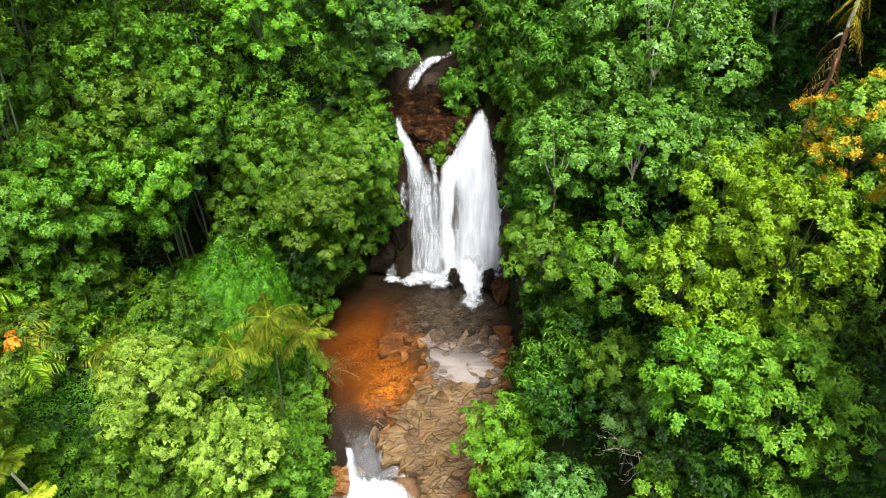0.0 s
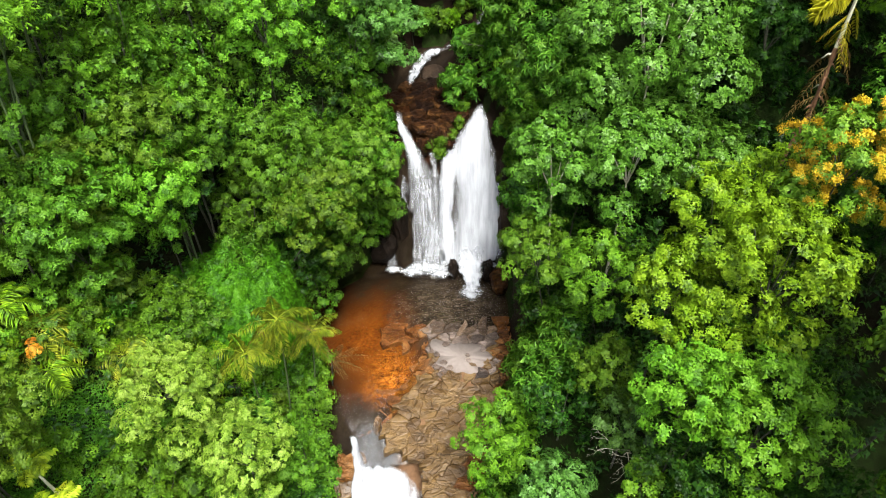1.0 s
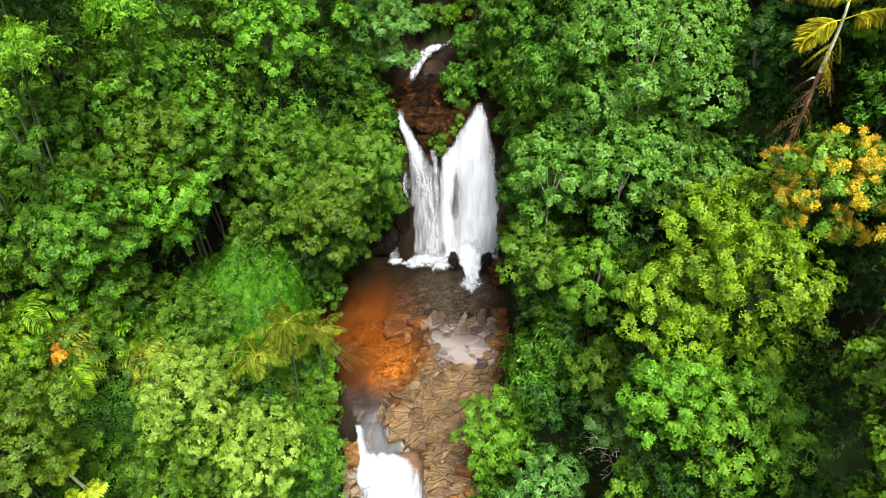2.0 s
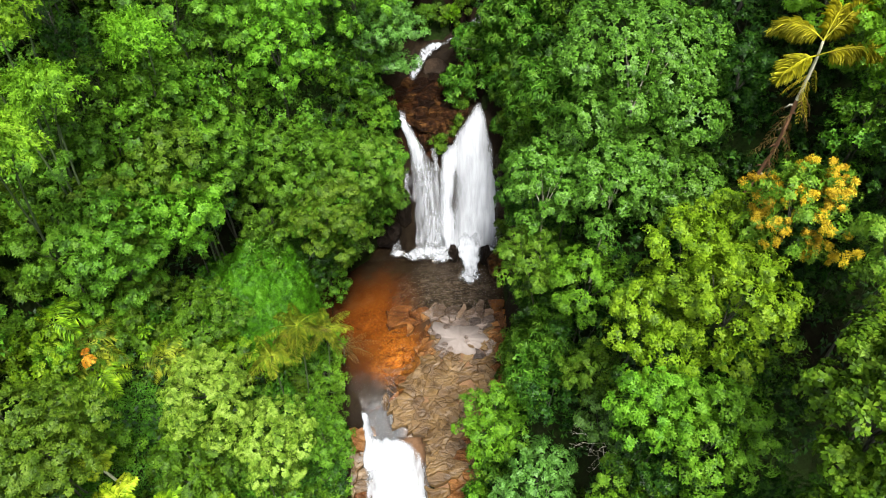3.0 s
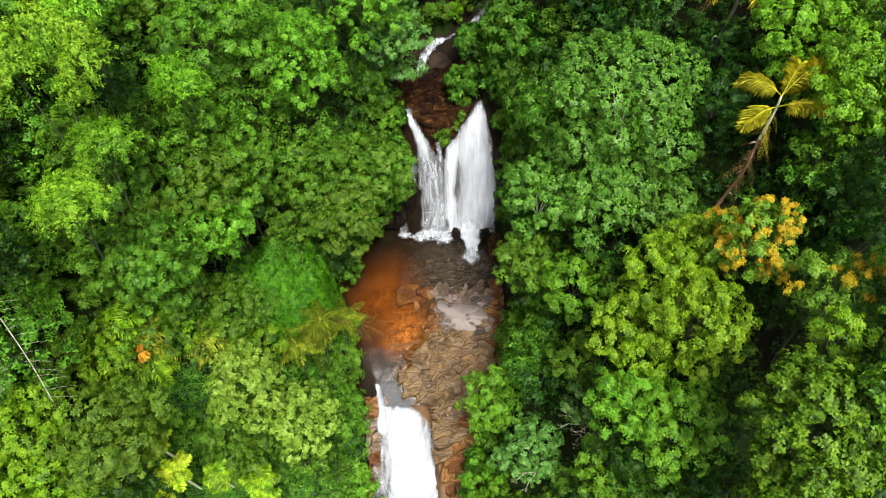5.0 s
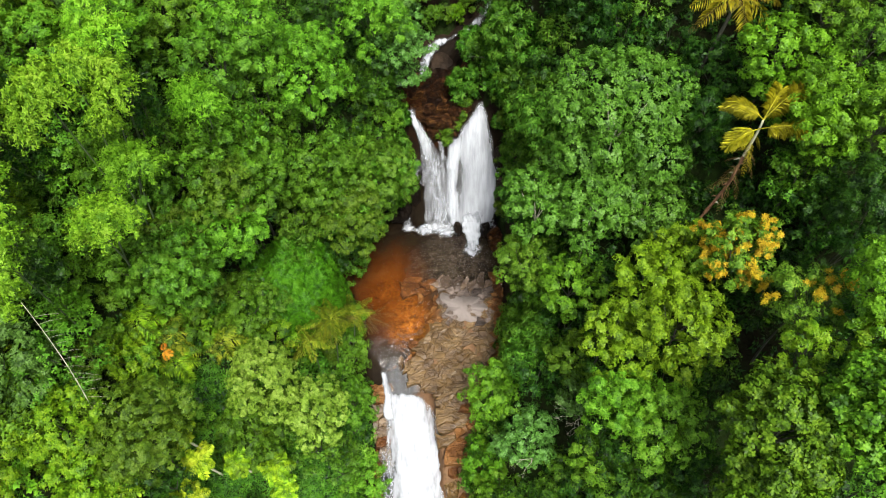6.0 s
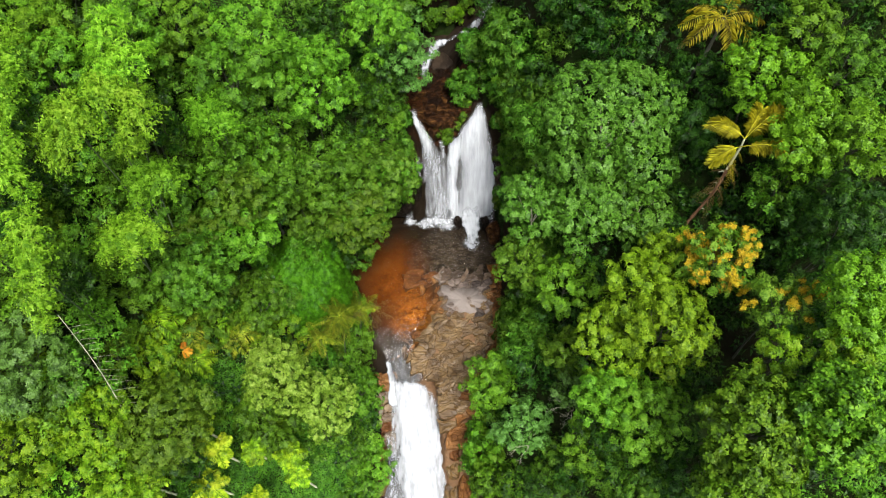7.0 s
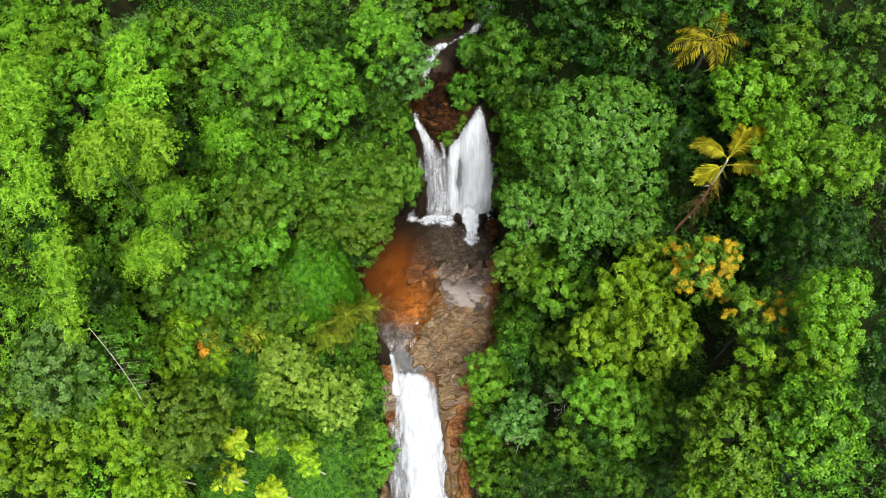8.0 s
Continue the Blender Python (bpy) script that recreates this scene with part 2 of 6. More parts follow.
    col = mix(nt, patch(1.0, 25.5, 4.8, 11.5, 0.8, 1.1), base, tan)
    col = mix(nt, patch(-1.5, 52.5, 3.6, 3.2, 0.8, 1.1), col, red)
    # brown patch: deep water and the trees' shadow, put into the bed colour
    col = mix(nt, patch(-6.2, 37.0, 4.6, 5.6, 0.45, 1.25), col, brown)
    col = mix(nt, patch(-4.2, 33.2, 2.4, 3.3, 0.05, 1.25), col, sand)
    # bed painted near-black here to give the clear chute water a dark, glassy look
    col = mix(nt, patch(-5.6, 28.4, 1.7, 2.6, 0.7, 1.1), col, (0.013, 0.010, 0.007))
    col = mix(nt, patch(0.5, 40.0, 4.8, 4.6, 0.35, 1.25), col, grey)
    p = node(nt, "ShaderNodeBsdfPrincipled", Roughness=0.65)
    p.inputs["Specular IOR Level"].default_value = 0.03
    nt.links.new(col, p.inputs["Base Color"])
    nt.links.new(bump(nt, both, 0.6, 0.15), p.inputs["Normal"])
    nt.links.new(p.outputs[0], out.inputs[0])
    return m


def ground_material():
    m, nt, out = material("forest_floor_gap_shade")
    tc = nt.nodes.new("ShaderNodeTexCoord")
    big = noise_tex(nt, 0.12, 6.0, 0.6, tc.outputs["Object"])
    fine = noise_tex(nt, 2.5, 8.0, 0.7, tc.outputs["Object"])
    both = maths(nt, "ADD", maths(nt, "MULTIPLY", big, 0.6), maths(nt, "MULTIPLY", fine, 0.4))
    # soil and moss tones halved: shade of the forest gaps is in the colour
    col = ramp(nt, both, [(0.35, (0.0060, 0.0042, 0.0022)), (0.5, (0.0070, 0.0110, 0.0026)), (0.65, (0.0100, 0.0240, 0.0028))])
    p = node(nt, "ShaderNodeBsdfPrincipled", Roughness=0.9)
    p.inputs["Specular IOR Level"].default_value = 0.05
    nt.links.new(col, p.inputs["Base Color"])
    nt.links.new(bump(nt, fine, 0.8, 0.2), p.inputs["Normal"])
    nt.links.new(p.outputs[0], out.inputs[0])
    return m


def water_material(name, tint, ripple, scale, fine=1.0):
    """Clear tea-coloured water: a tinted clear body under a rippled, reflecting surface."""
    m, nt, out = material(name)
    tc = nt.nodes.new("ShaderNodeTexCoord")
    mp = nt.nodes.new("ShaderNodeMapping")
    mp.inputs["Scale"].default_value = (0.55, 1.0, 1.0)
    nt.links.new(tc.outputs["Object"], mp.inputs[0])
    h = maths(nt, "ADD", noise_tex(nt, scale, 3.0, 0.55, mp.outputs[0]), maths(nt, "MULTIPLY", noise_tex(nt, scale * 3.5, 2.0, 0.5, mp.outputs[0]), 0.4 * fine))
    nb = bump(nt, h, ripple, 0.25)
    fr = node(nt, "ShaderNodeFresnel", IOR=1.33)
    nt.links.new(nb, fr.inputs["Normal"])
    gl = node(nt, "ShaderNodeBsdfGlossy", Roughness=0.24)
    nt.links.new(nb, gl.inputs["Normal"])
    tr = nt.nodes.new("ShaderNodeBsdfTransparent")
    tr.inputs[0].default_value = (*tint, 1)
    ms = nt.nodes.new("ShaderNodeMixShader")
    nt.links.new(fr.outputs[0], ms.inputs[0])
    nt.links.new(tr.outputs[0], ms.inputs[1])
    nt.links.new(gl.outputs[0], ms.inputs[2])
    nt.links.new(ms.outputs[0], out.inputs[0])
    return m


def foam_material(name, density, gain, scale=(5.0, 0.45, 0.45), soft=0.5, power=0.4, contrast=1.7, tail=14.0, shade=1.0, head=9.0):
    """Falling white water: bright froth in streaks along the flow, thinning to clear at the sides."""
    m, nt, out = material(name)
    uv = nt.nodes.new("ShaderNodeUVMap")
    sep = nt.nodes.new("ShaderNodeSeparateXYZ")
    nt.links.new(uv.outputs[0], sep.inputs[0])
    tc = nt.nodes.new("ShaderNodeTexCoord")
    mp = nt.nodes.new("ShaderNodeMapping")
    mp.inputs["Scale"].default_value = scale
    nt.links.new(tc.outputs["Object"], mp.inputs[0])
    streak = noise_tex(nt, 1.0, 3.5, 0.55, mp.outputs[0])
    edge = maths(nt, "MULTIPLY", maths(nt, "MULTIPLY", sep.outputs[0], maths(nt, "SUBTRACT", 1.0, sep.outputs[0])), 4.0)
    ends = maths(nt, "MULTIPLY", maths(nt, "MULTIPLY", sep.outputs[1], head, True), maths(nt, "MULTIPLY", maths(nt, "SUBTRACT", 1.0, sep.outputs[1]), tail, True))
    edge = maths(nt, "MULTIPLY", edge, ends)
    cover = maths(nt, "MULTIPLY", maths(nt, "POWER", edge, power), gain)
    a = maths(nt, "ADD", maths(nt, "MULTIPLY", maths(nt, "SUBTRACT", streak, 0.5), contrast), maths(nt, "ADD", cover, density))
    r = nt.nodes.new("ShaderNodeMapRange")
    r.inputs["From Min"].default_value, r.inputs["From Max"].default_value = 0.0, soft
    nt.links.new(a, r.inputs["Value"])
    p = node(nt, "ShaderNodeBsdfDiffuse", Roughness=0.3)
    nt.links.new(ramp(nt, streak, [(0.3, tuple(shade * c for c in (0.41, 0.435, 0.46))), (0.6, tuple(shade * c for c in (0.495, 0.52, 0.55)))]), p.inputs["Color"])
    tl = nt.nodes.new("ShaderNodeBsdfTranslucent")
    tl.inputs[0].default_value = (0.42 * shade, 0.43 * shade, 0.44 * shade, 1)
    m1 = nt.nodes.new("ShaderNodeMixShader")
    m1.inputs[0].default_value = 0.25
    nt.links.new(p.outputs[0], m1.inputs[1])
    nt.links.new(tl.outputs[0], m1.inputs[2])
    tr = nt.nodes.new("ShaderNodeBsdfTransparent")
    ms = nt.nodes.new("ShaderNodeMixShader")
    nt.links.new(r.outputs[0], ms.inputs[0])
    nt.links.new(tr.outputs[0], ms.inputs[1])
    nt.links.new(m1.outputs[0], ms.inputs[2])
    nt.links.new(ms.outputs[0], out.inputs[0])
    return m


BED = bed_material()
SOIL = ground_material()
WATER = water_material("water_tea_clear", (0.97, 0.89, 0.76), 0.26, 2.4)
FOAM = foam_material("white_water", -0.32, 1.65, (3.4, 0.4, 0.4), 1.4, 0.75, 0.75, 14.0, 1.0, 5.0)
FOAM_SPLIT = foam_material("white_water_splitting", -0.4, 1.7, (3.0, 0.6, 0.6), 1.4, 0.8, 1.3, 1.7, 1.0, 6.0)
FOAM_THIN = foam_material("white_water_thin", -0.5, 1.1, (3.2, 0.5, 0.5), 1.6, 0.6, 1.7, 14.0, 0.85)
FOAM_UP = foam_material("white_water_upper", -0.55, 1.4, (2.4, 1.2, 1.2), 1.2, 0.7, 2.6, 4.0, 0.85)
FOAM_BASE = foam_material("white_water_base", -0.75, 1.75, (1.1, 0.9, 0.9), 1.2, 0.8, 3.0, 1.6, 1.0, 1.6)
FOAM_TONGUE = foam_material("white_water_tongue", -0.5, 1.75, (2.2, 1.0, 1.0), 0.9, 0.5, 2.0, 2.2, 1.0, 3.0)
FOAM_STREAK = foam_material("white_water_streaks", -0.15, 0.8, (2.6, 0.35, 0.35), 1.3, 0.5, 1.5, 14.0, 0.24, 2.4)
FOAM_RUN = foam_material("white_water_running", -0.45, 1.7, (2.2, 0.6, 0.6), 1.1, 0.6, 1.5, 14.0, 0.8)
MIST = foam_material("spray", -0.6, 0.8, (1.0, 0.5, 0.5), 2.6, 1.6, 1.2, 3.0)
FROTH = foam_material("froth", -0.5, 1.5, (1.6, 1.6, 1.6), 1.6, 0.9)
RIFFLE = water_material("water_riffle", (0.97, 0.89, 0.76), 0.3, 2.6)


# ---------------------------------------------------------------- mesh helpers
def thing(name, label, category, at=(0, 0, 0), group="", kind=""):
    ob = new(name)
    ob.location = at
    ob.empty_display_size = 0.3
    return tagged(ob, label, category, group, kind)


def mesh_object(name, verts, faces, mat, parent=None, label="", smooth=False, uv=None, normals=None):
    """One mesh object from arrays; its vertices are given in world places, or relative to the parent."""
    verts = np.asarray(verts, dtype=np.float32)
    faces = np.asarray(faces, dtype=np.int32)
    k = faces.shape[1]
    me = bpy.data.meshes.new(name)
    me.vertices.add(len(verts))
    me.vertices.foreach_set("co", verts.ravel())
    me.loops.add(faces.size)
    me.loops.foreach_set("vertex_index", faces.ravel())
    me.polygons.add(len(faces))
    me.polygons.foreach_set("loop_start", np.arange(0, faces.size, k, dtype=np.int32))
    me.polygons.foreach_set("loop_total", np.full(len(faces), k, dtype=np.int32))
    if smooth:
        me.polygons.foreach_set("use_smooth", np.ones(len(faces), dtype=bool))
    if uv is not None:
        layer = me.uv_layers.new(name="UVMap")
        layer.data.foreach_set("uv", np.asarray(uv, dtype=np.float32)[faces.ravel()].ravel())
    me.update(calc_edges=True)
    if normals is not None:
        # soft shading normals of the foliage mass
        me.attributes.new("custom_normal", "FLOAT_VECTOR", "POINT").data.foreach_set("vector", np.asarray(normals, dtype=np.float32).ravel())
    me.materials.append(mat)
    ob = new(name, me)
    if parent is not None:
        ob.parent = parent
    if label:
        ob["label"] = label
    return ob


def part(name, bm, mat, parent, label=""):
    me = bpy.data.meshes.new(name)
    bm.to_mesh(me)
    bm.free()
    me.materials.append(mat)
    ob = new(name, me)
    ob.parent = parent
    if label:
        ob["label"] = label
    return ob


def grid_faces(nu, nv):
    a = np.arange(nu - 1)[:, None] * nv + np.arange(nv - 1)[None, :]
    a = a.ravel()
    return np.stack([a, a + nv, a + nv + 1, a + 1], 1)


def unit(v):
    return v / np.maximum(np.linalg.norm(v, axis=-1, keepdims=True), 1e-6)


def leaf_mesh(base, way, up, length, width, droop=0.25):
    """Folded pointed leaves of two triangles each: arrays of base points, directions and upper sides."""
    n = len(base)
    side = unit(np.cross(way, up))
    up = np.cross(side, way)
    length, width = np.broadcast_to(length, n)[:, None], np.broadcast_to(width, n)[:, None]
    mid = base + way * length * 0.56 + up * width * 0.18
    v = np.stack([base, mid + side * width * 0.5, base + way * length - up * length * droop, mid - side * width * 0.5], 1).reshape(-1, 3)
    i = np.arange(n)[:, None] * 4
    f = np.concatenate([i + np.array([0, 1, 2]), i + np.array([0, 2, 3])], 1).reshape(-1, 3)
    return v, f


def small_leaf_mesh(base, way, up, length, width, droop=0.25):
    """Small pointed leaves of one triangle each."""
    n = len(base)
    side = unit(np.cross(way, up))
    length, width = np.broadcast_to(length, n)[:, None], np.broadcast_to(width, n)[:, None]
    v = np.stack([base + way * length * 0.12 + side * width * 0.5, base + way * length - up * length * droop, base + way * length * 0.42 - side * width * 0.5], 1).reshape(-1, 3)
    return v, np.arange(n * 3).reshape(-1, 3)


def rosettes(rng, points, normals, count, length, ratio, rise, droop, build=small_leaf_mesh):
    """Tufts of leaves that spread round each point."""
    n = len(points)
    if n == 0:
        return np.zeros((0, 3)), np.zeros((0, 3), int)
    ref = unit(rng.normal(size=(n, 3)))
    t1 = unit(np.cross(normals, ref))
    t2 = np.cross(normals, t1)
    ang = (np.arange(count) / count * 2 * np.pi)[None, :] + rng.uniform(0, 6.3, (n, 1)) + rng.normal(0, 0.25, (n, count))
    way = unit(t1[:, None] * np.cos(ang)[..., None] + t2[:, None] * np.sin(ang)[..., None] + normals[:, None] * (rise + rng.normal(0, 0.3, (n, count)))[..., None])
    base = np.repeat(points[:, None], count, 1) + way * 0.03
    up = unit(np.repeat(normals[:, None], count, 1) + rng.normal(0, 0.16, (n, count, 3)))
    ln = length * rng.uniform(0.65, 1.2, n * count)
    return build(base.reshape(-1, 3), way.reshape(-1, 3), up.reshape(-1, 3), ln, ln * ratio, droop)


def join(pieces):
    vs, fs, k = [], [], 0
    for v, f in pieces:
        vs.append(v)
        fs.append(f + k)
        k += len(v)
    return np.concatenate(vs), np.concatenate(fs)


def tube(points, radii, sides=7):
    """A tapered tube along points."""
    p = np.asarray(points, float)
    r = np.asarray(radii, float)
    d = unit(np.gradient(p, axis=0))
    ref = np.where(np.abs(d[:, 2:3]) > 0.9, np.array([[1.0, 0, 0]]), np.array([[0, 0, 1.0]]))
    a = unit(np.cross(d, ref))
    b = np.cross(d, a)
    th = np.linspace(0, 2 * np.pi, sides, endpoint=False)
    v = p[:, None] + r[:, None, None] * (a[:, None] * np.cos(th)[None, :, None] + b[:, None] * np.sin(th)[None, :, None])
    n = len(p)
    f = []
    for i in range(n - 1):
        for j in range(sides):
            k = (j + 1) % sides
            f.append((i * sides + j, i * sides + k, (i + 1) * sides + k, (i + 1) * sides + j))
    v = np.concatenate([v.reshape(-1, 3), p[-1:]])
    for j in range(sides):
        f.append(((n - 1) * sides + j, (n - 1) * sides + (j + 1) % sides, len(v) - 1, len(v) - 1))
    tri = []
    for q in f:
        tri.append((q[0], q[1], q[2]))
        if q[2] != q[3]:
            tri.append((q[0], q[2], q[3]))
    return v, np.array(tri)


def wave(x, y, scale, seed=0.0):
    """Cheap smooth noise over a plan, about -1 to 1."""
    x, y = np.asarray(x, float) * scale + seed, np.asarray(y, float) * scale - seed * 1.7
    return (np.sin(1.7 * x + 1.3 * np.sin(1.1 * y)) + np.sin(2.1 * y + 1.7 * np.sin(0.9 * x + 1)) + 0.6 * np.sin(3.9 * x - 2.7 * y + 2 * np.sin(y)) + 0.4 * np.sin(5.3 * y + 4.1 * x)) / 3.0


# ---------------------------------------------------------------- the lie of the land
def smooth(a):
    a = np.clip(a, 0, 1)
    return a * a * (3 - 2 * a)


def left_edge(y):
    return np.interp(y, [0, 15, 20, 24, 27, 30, 32, 35, 37, 40, 43, 46, 48, 51, 55, 58, 60, 61.2, 64, 75], [-8, -7.4, -7.0, -7.4, -8, -8.2, -8.2, -9.5, -10.2, -10.4, -9.4, -6, -4.3, -4.9, -4.2, -3.6, -2.2, 1.8, 5, 9])


def right_edge(y):
    return np.interp(y, [0, 15, 19, 22, 24, 26, 28, 30, 33, 38, 42, 46, 48, 51, 55, 57, 59, 61, 64, 75], [2, 1.0, 0.6, 0.8, 1.6, 2.6, 3.8, 4.8, 5.0, 5.2, 5.3, 5.2, 5.0, 3.9, 0.2, 0.6, 3.2, 6.6, 8.5, 13])


def chute_edge(y):
    return np.interp(y, [10, 14, 24, 26.5, 27.5, 29, 31, 33, 35, 37, 40, 44], [-0.7, -0.9, -1.2, -1.9, -3.7, -4.8, -4.8, -3.2, -2.6, -3.2, -5.2, -5.0])


def bed_height(x, y):
    z = np.interp(y, [-400, -20, 8, 12, 17.5, 23, 26.5, 29, 31.5, 37, 44.6, 45.4, 48, 50.9, 51.6, 58, 60, 66, 80, 120, 400],
                  [-34, -16, -10.2, -8.3, -5.5, -3.6, -2.0, -1.5, -0.8, -0.9, -1.0, 0.1, 6.0, 11.9, 12.1, 12.3, 13.2, 16, 24, 36, 55])
    shelf = np.interp(y, [12, 17, 21, 23, 28, 34, 36.5, 40, 44], [-8, -5, -2.4, -0.75, -0.45, -0.02, -0.12, -0.22, -0.7])
    xe = chute_edge(y) + 0.45 * wave(x, y, 0.9, 3) + 0.2 * wave(x, y, 2.4, 8)
    on = smooth((x - xe + 0.6) / np.interp(y, [27, 30], [0.8, 2.2])) * smooth((44.5 - y) / 3) * smooth((y - 11) / 3)
    return z * (1 - on) + np.maximum(z, shelf) * on + smooth((y - 57) / 2) * np.clip(x - 0.8, 0, 6) * 0.5


def ground_height(x, y):
    x, y = np.asarray(x, float), np.asarray(y, float)
    dl, dr = left_edge(y) - x, x - right_edge(y)
    side = np.interp(y, [-400, -20, 10, 16, 22, 28, 34, 40, 46, 52, 60, 70, 100, 400], [-30, -13, -5.5, -3.4, -2.2, -0.4, 0.8, 5, 10.5, 14.5, 17, 21, 30, 50])
    rise_l = np.interp(dl, [0, 1, 7, 11, 14, 20, 30, 60, 200], [0, 1.0, 6.5, 10.5, 14.5, 20, 27, 38, 48])
    rise_r = np.interp(dr, [0, 1, 4, 7, 12, 20, 30, 60, 200], [0, 1.8, 7, 12, 18, 25, 30, 40, 50]) * np.interp(y, [16, 22, 30, 40], [0.62, 0.8, 1.0, 1.1])
    d = np.maximum(np.maximum(dl, dr), 0)
    bank = side + np.where(dl > dr, rise_l, rise_r) + 0.5 * wave(x, y, 0.25) * smooth(d / 4) - 5.5 * np.exp(-((x - 4.2) / 3.4) ** 2 - ((y - 56.2) / 3.6) ** 2)
    k = smooth(d / 1.6)
    return bed_height(x, y) * (1 - k) + np.maximum(bank, bed_height(x, y) + 0.3) * k


# ground: one sheet to the horizon, fine near the gorge
def stretched(lo, hi, step, far, n=26):
    inner = np.arange(lo, hi + 1e-6, step)
    out = np.geomspace(step, far, n)
    return np.concatenate([(lo - out)[::-1], inner, hi + out])


gx, gy = stretched(-45, 45, 1.0, 2500), stretched(0, 85, 1.0, 2500)
GX, GY = np.meshgrid(gx, gy, indexing="ij")
corridor = (GX > left_edge(GY) - 1.0) & (GX < right_edge(GY) + 1.0) & (GY > -39) & (GY < 63)
GZ = ground_height(GX, GY) - np.where(corridor, 0.9, 0.0)
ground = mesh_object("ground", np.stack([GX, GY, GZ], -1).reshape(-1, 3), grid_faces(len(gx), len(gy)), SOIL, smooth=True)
tagged(ground, "steep forested hillside soil with leaf litter and moss, darkened for gap shade", "ground", kind="structure")

# rocky bed of the stream with the cliff of the fall
bu, bv = np.linspace(0, 1, 70), np.concatenate([np.arange(-40, 4, 2.0), np.arange(4, 63.5, 0.28)])
BU, BY = np.meshgrid(bu, bv, indexing="ij")
BX = (left_edge(BY) - 2.2) * (1 - BU) + (right_edge(BY) + 2.2) * BU
steep = smooth((BY - 44.6) / 1.0) * smooth((52 - BY) / 1.0)
BZ = ground_height(BX, BY) + 0.12 * wave(BX, BY, 1.1, 3) + 0.06 * wave(BX, BY, 3.1, 5) + steep * (0.5 * wave(BX, BY * 0.6, 0.9, 8) + 0.35 * np.floor(2.0 * wave(BX, BY, 1.5, 2)) * 0.5)
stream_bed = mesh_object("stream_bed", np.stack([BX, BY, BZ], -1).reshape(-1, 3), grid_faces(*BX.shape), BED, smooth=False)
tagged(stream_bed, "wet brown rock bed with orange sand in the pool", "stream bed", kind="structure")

# pool water, running out over the chute
def riffle_edge(y):
    return chute_edge(y) - 0.3 + 0.5 * wave(y, y * 0, 0.7, 2)


wu, wv = np.linspace(0, 1, 60), np.arange(26.4, 46.2, 0.2)
WU, WY = np.meshgrid(wu, wv, indexing="ij")
right_of = np.where(WY < 35, chute_edge(WY) + 0.5, riffle_edge(WY) + 0.8 * smooth((36.6 - WY) / 1.6))
left_of = left_edge(WY) - 0.6 + 1.6 * smooth((31.0 - WY) / 2.5)
WX = left_of * (1 - WU) + right_of * WU
WZ = np.interp(WY, [26, 26.8, 28, 29.5, 31.5, 33, 47], [-1.9, -1.5, -0.95, -0.5, -0.12, 0.0, 0.0]) + 0.02 * wave(WX, WY, 2.3, 4)
pool = mesh_object("pool_water", np.stack([WX, WY, WZ], -1).reshape(-1, 3), grid_faces(*WX.shape), WATER, smooth=True)
pool.visible_shadow = False
tagged(pool, "clear tea-coloured pool below the fall, rippled", "water", kind="structure")


# quick rippled water over the dark rock between fall and shelf
ru, rv = np.linspace(0, 1, 90), np.arange(36.6, 45.2, 0.09)
RU, RY = np.meshgrid(ru, rv, indexing="ij")
RX = riffle_edge(RY) * (1 - RU) + (right_edge(RY) + 0.2) * RU
fade = smooth(RU / 0.12) * smooth((RY - 36.6) / 1.2)
crest = np.abs(np.sin(2.1 * RX + 3.4 * RY + 1.4 * wave(RX, RY, 0.9, 3))) + np.abs(np.sin(-2.6 * RX + 3.9 * RY + 1.4 * wave(RX, RY, 1.1, 7)))
RZ = 0.02 * wave(RX, RY, 2.3, 4) * (1 - fade) + fade * (0.03 + 0.05 * (crest - 1.0) * (0.6 + 0.4 * wave(RX, RY, 0.6, 1)) + 0.02 * wave(RX, RY * 2, 3.7, 9))
riffle = mesh_object("riffle_water", np.stack([RX, RY, RZ], -1).reshape(-1, 3), grid_faces(*RX.shape), RIFFLE, smooth=True)
riffle.visible_shadow = False
tagged(riffle, "fast rippled water over dark rock", "water", kind="structure")


# ---------------------------------------------------------------- white water
def sheet(name, rows, mat, label, seed, depth=0.05, nu=40, nv=90, centre_bulge=0.25):
    """A sheet of falling water. Rows from top to bottom: left x, right x, y, z."""
    rows = np.array(rows, float)
    s = np.linspace(0, 1, len(rows))
    v = np.linspace(0, 1, nv)
    l, r, y, z = (np.interp(v, s, rows[:, i]) for i in range(4))
    l, r = l - 0.05 * (r - l), r + 0.05 * (r - l)
    u = np.linspace(0, 1, nu)
    jag = 0.14 * wave(v * 9, v * 0, 1.0, seed)
    X = (l + jag)[:, None] * (1 - u)[None] + (r + 0.14 * wave(v * 8, v * 0 + 3, 1.0, seed + 2))[:, None] * u[None]
    ridge = depth * (wave(X, v[:, None] * 1.5 + 0 * X, 1.6, seed) + 0.6 * wave(X, v[:, None] * 3 + 0 * X, 4.2, seed + 1))
    out = ridge + centre_bulge * (4 * u * (1 - u))[None] ** 0.6
    Y = y[:, None] - out * 0.75
    Z = z[:, None] + out * 0.5
    uv = np.stack(np.broadcast_arrays(u[None] + 0 * X, v[:, None] + 0 * X), -1).reshape(-1, 2)
    return mesh_object(name, np.stack([X, Y, Z], -1).reshape(-1, 3), grid_faces(nv, nu), mat, smooth=True, uv=uv)


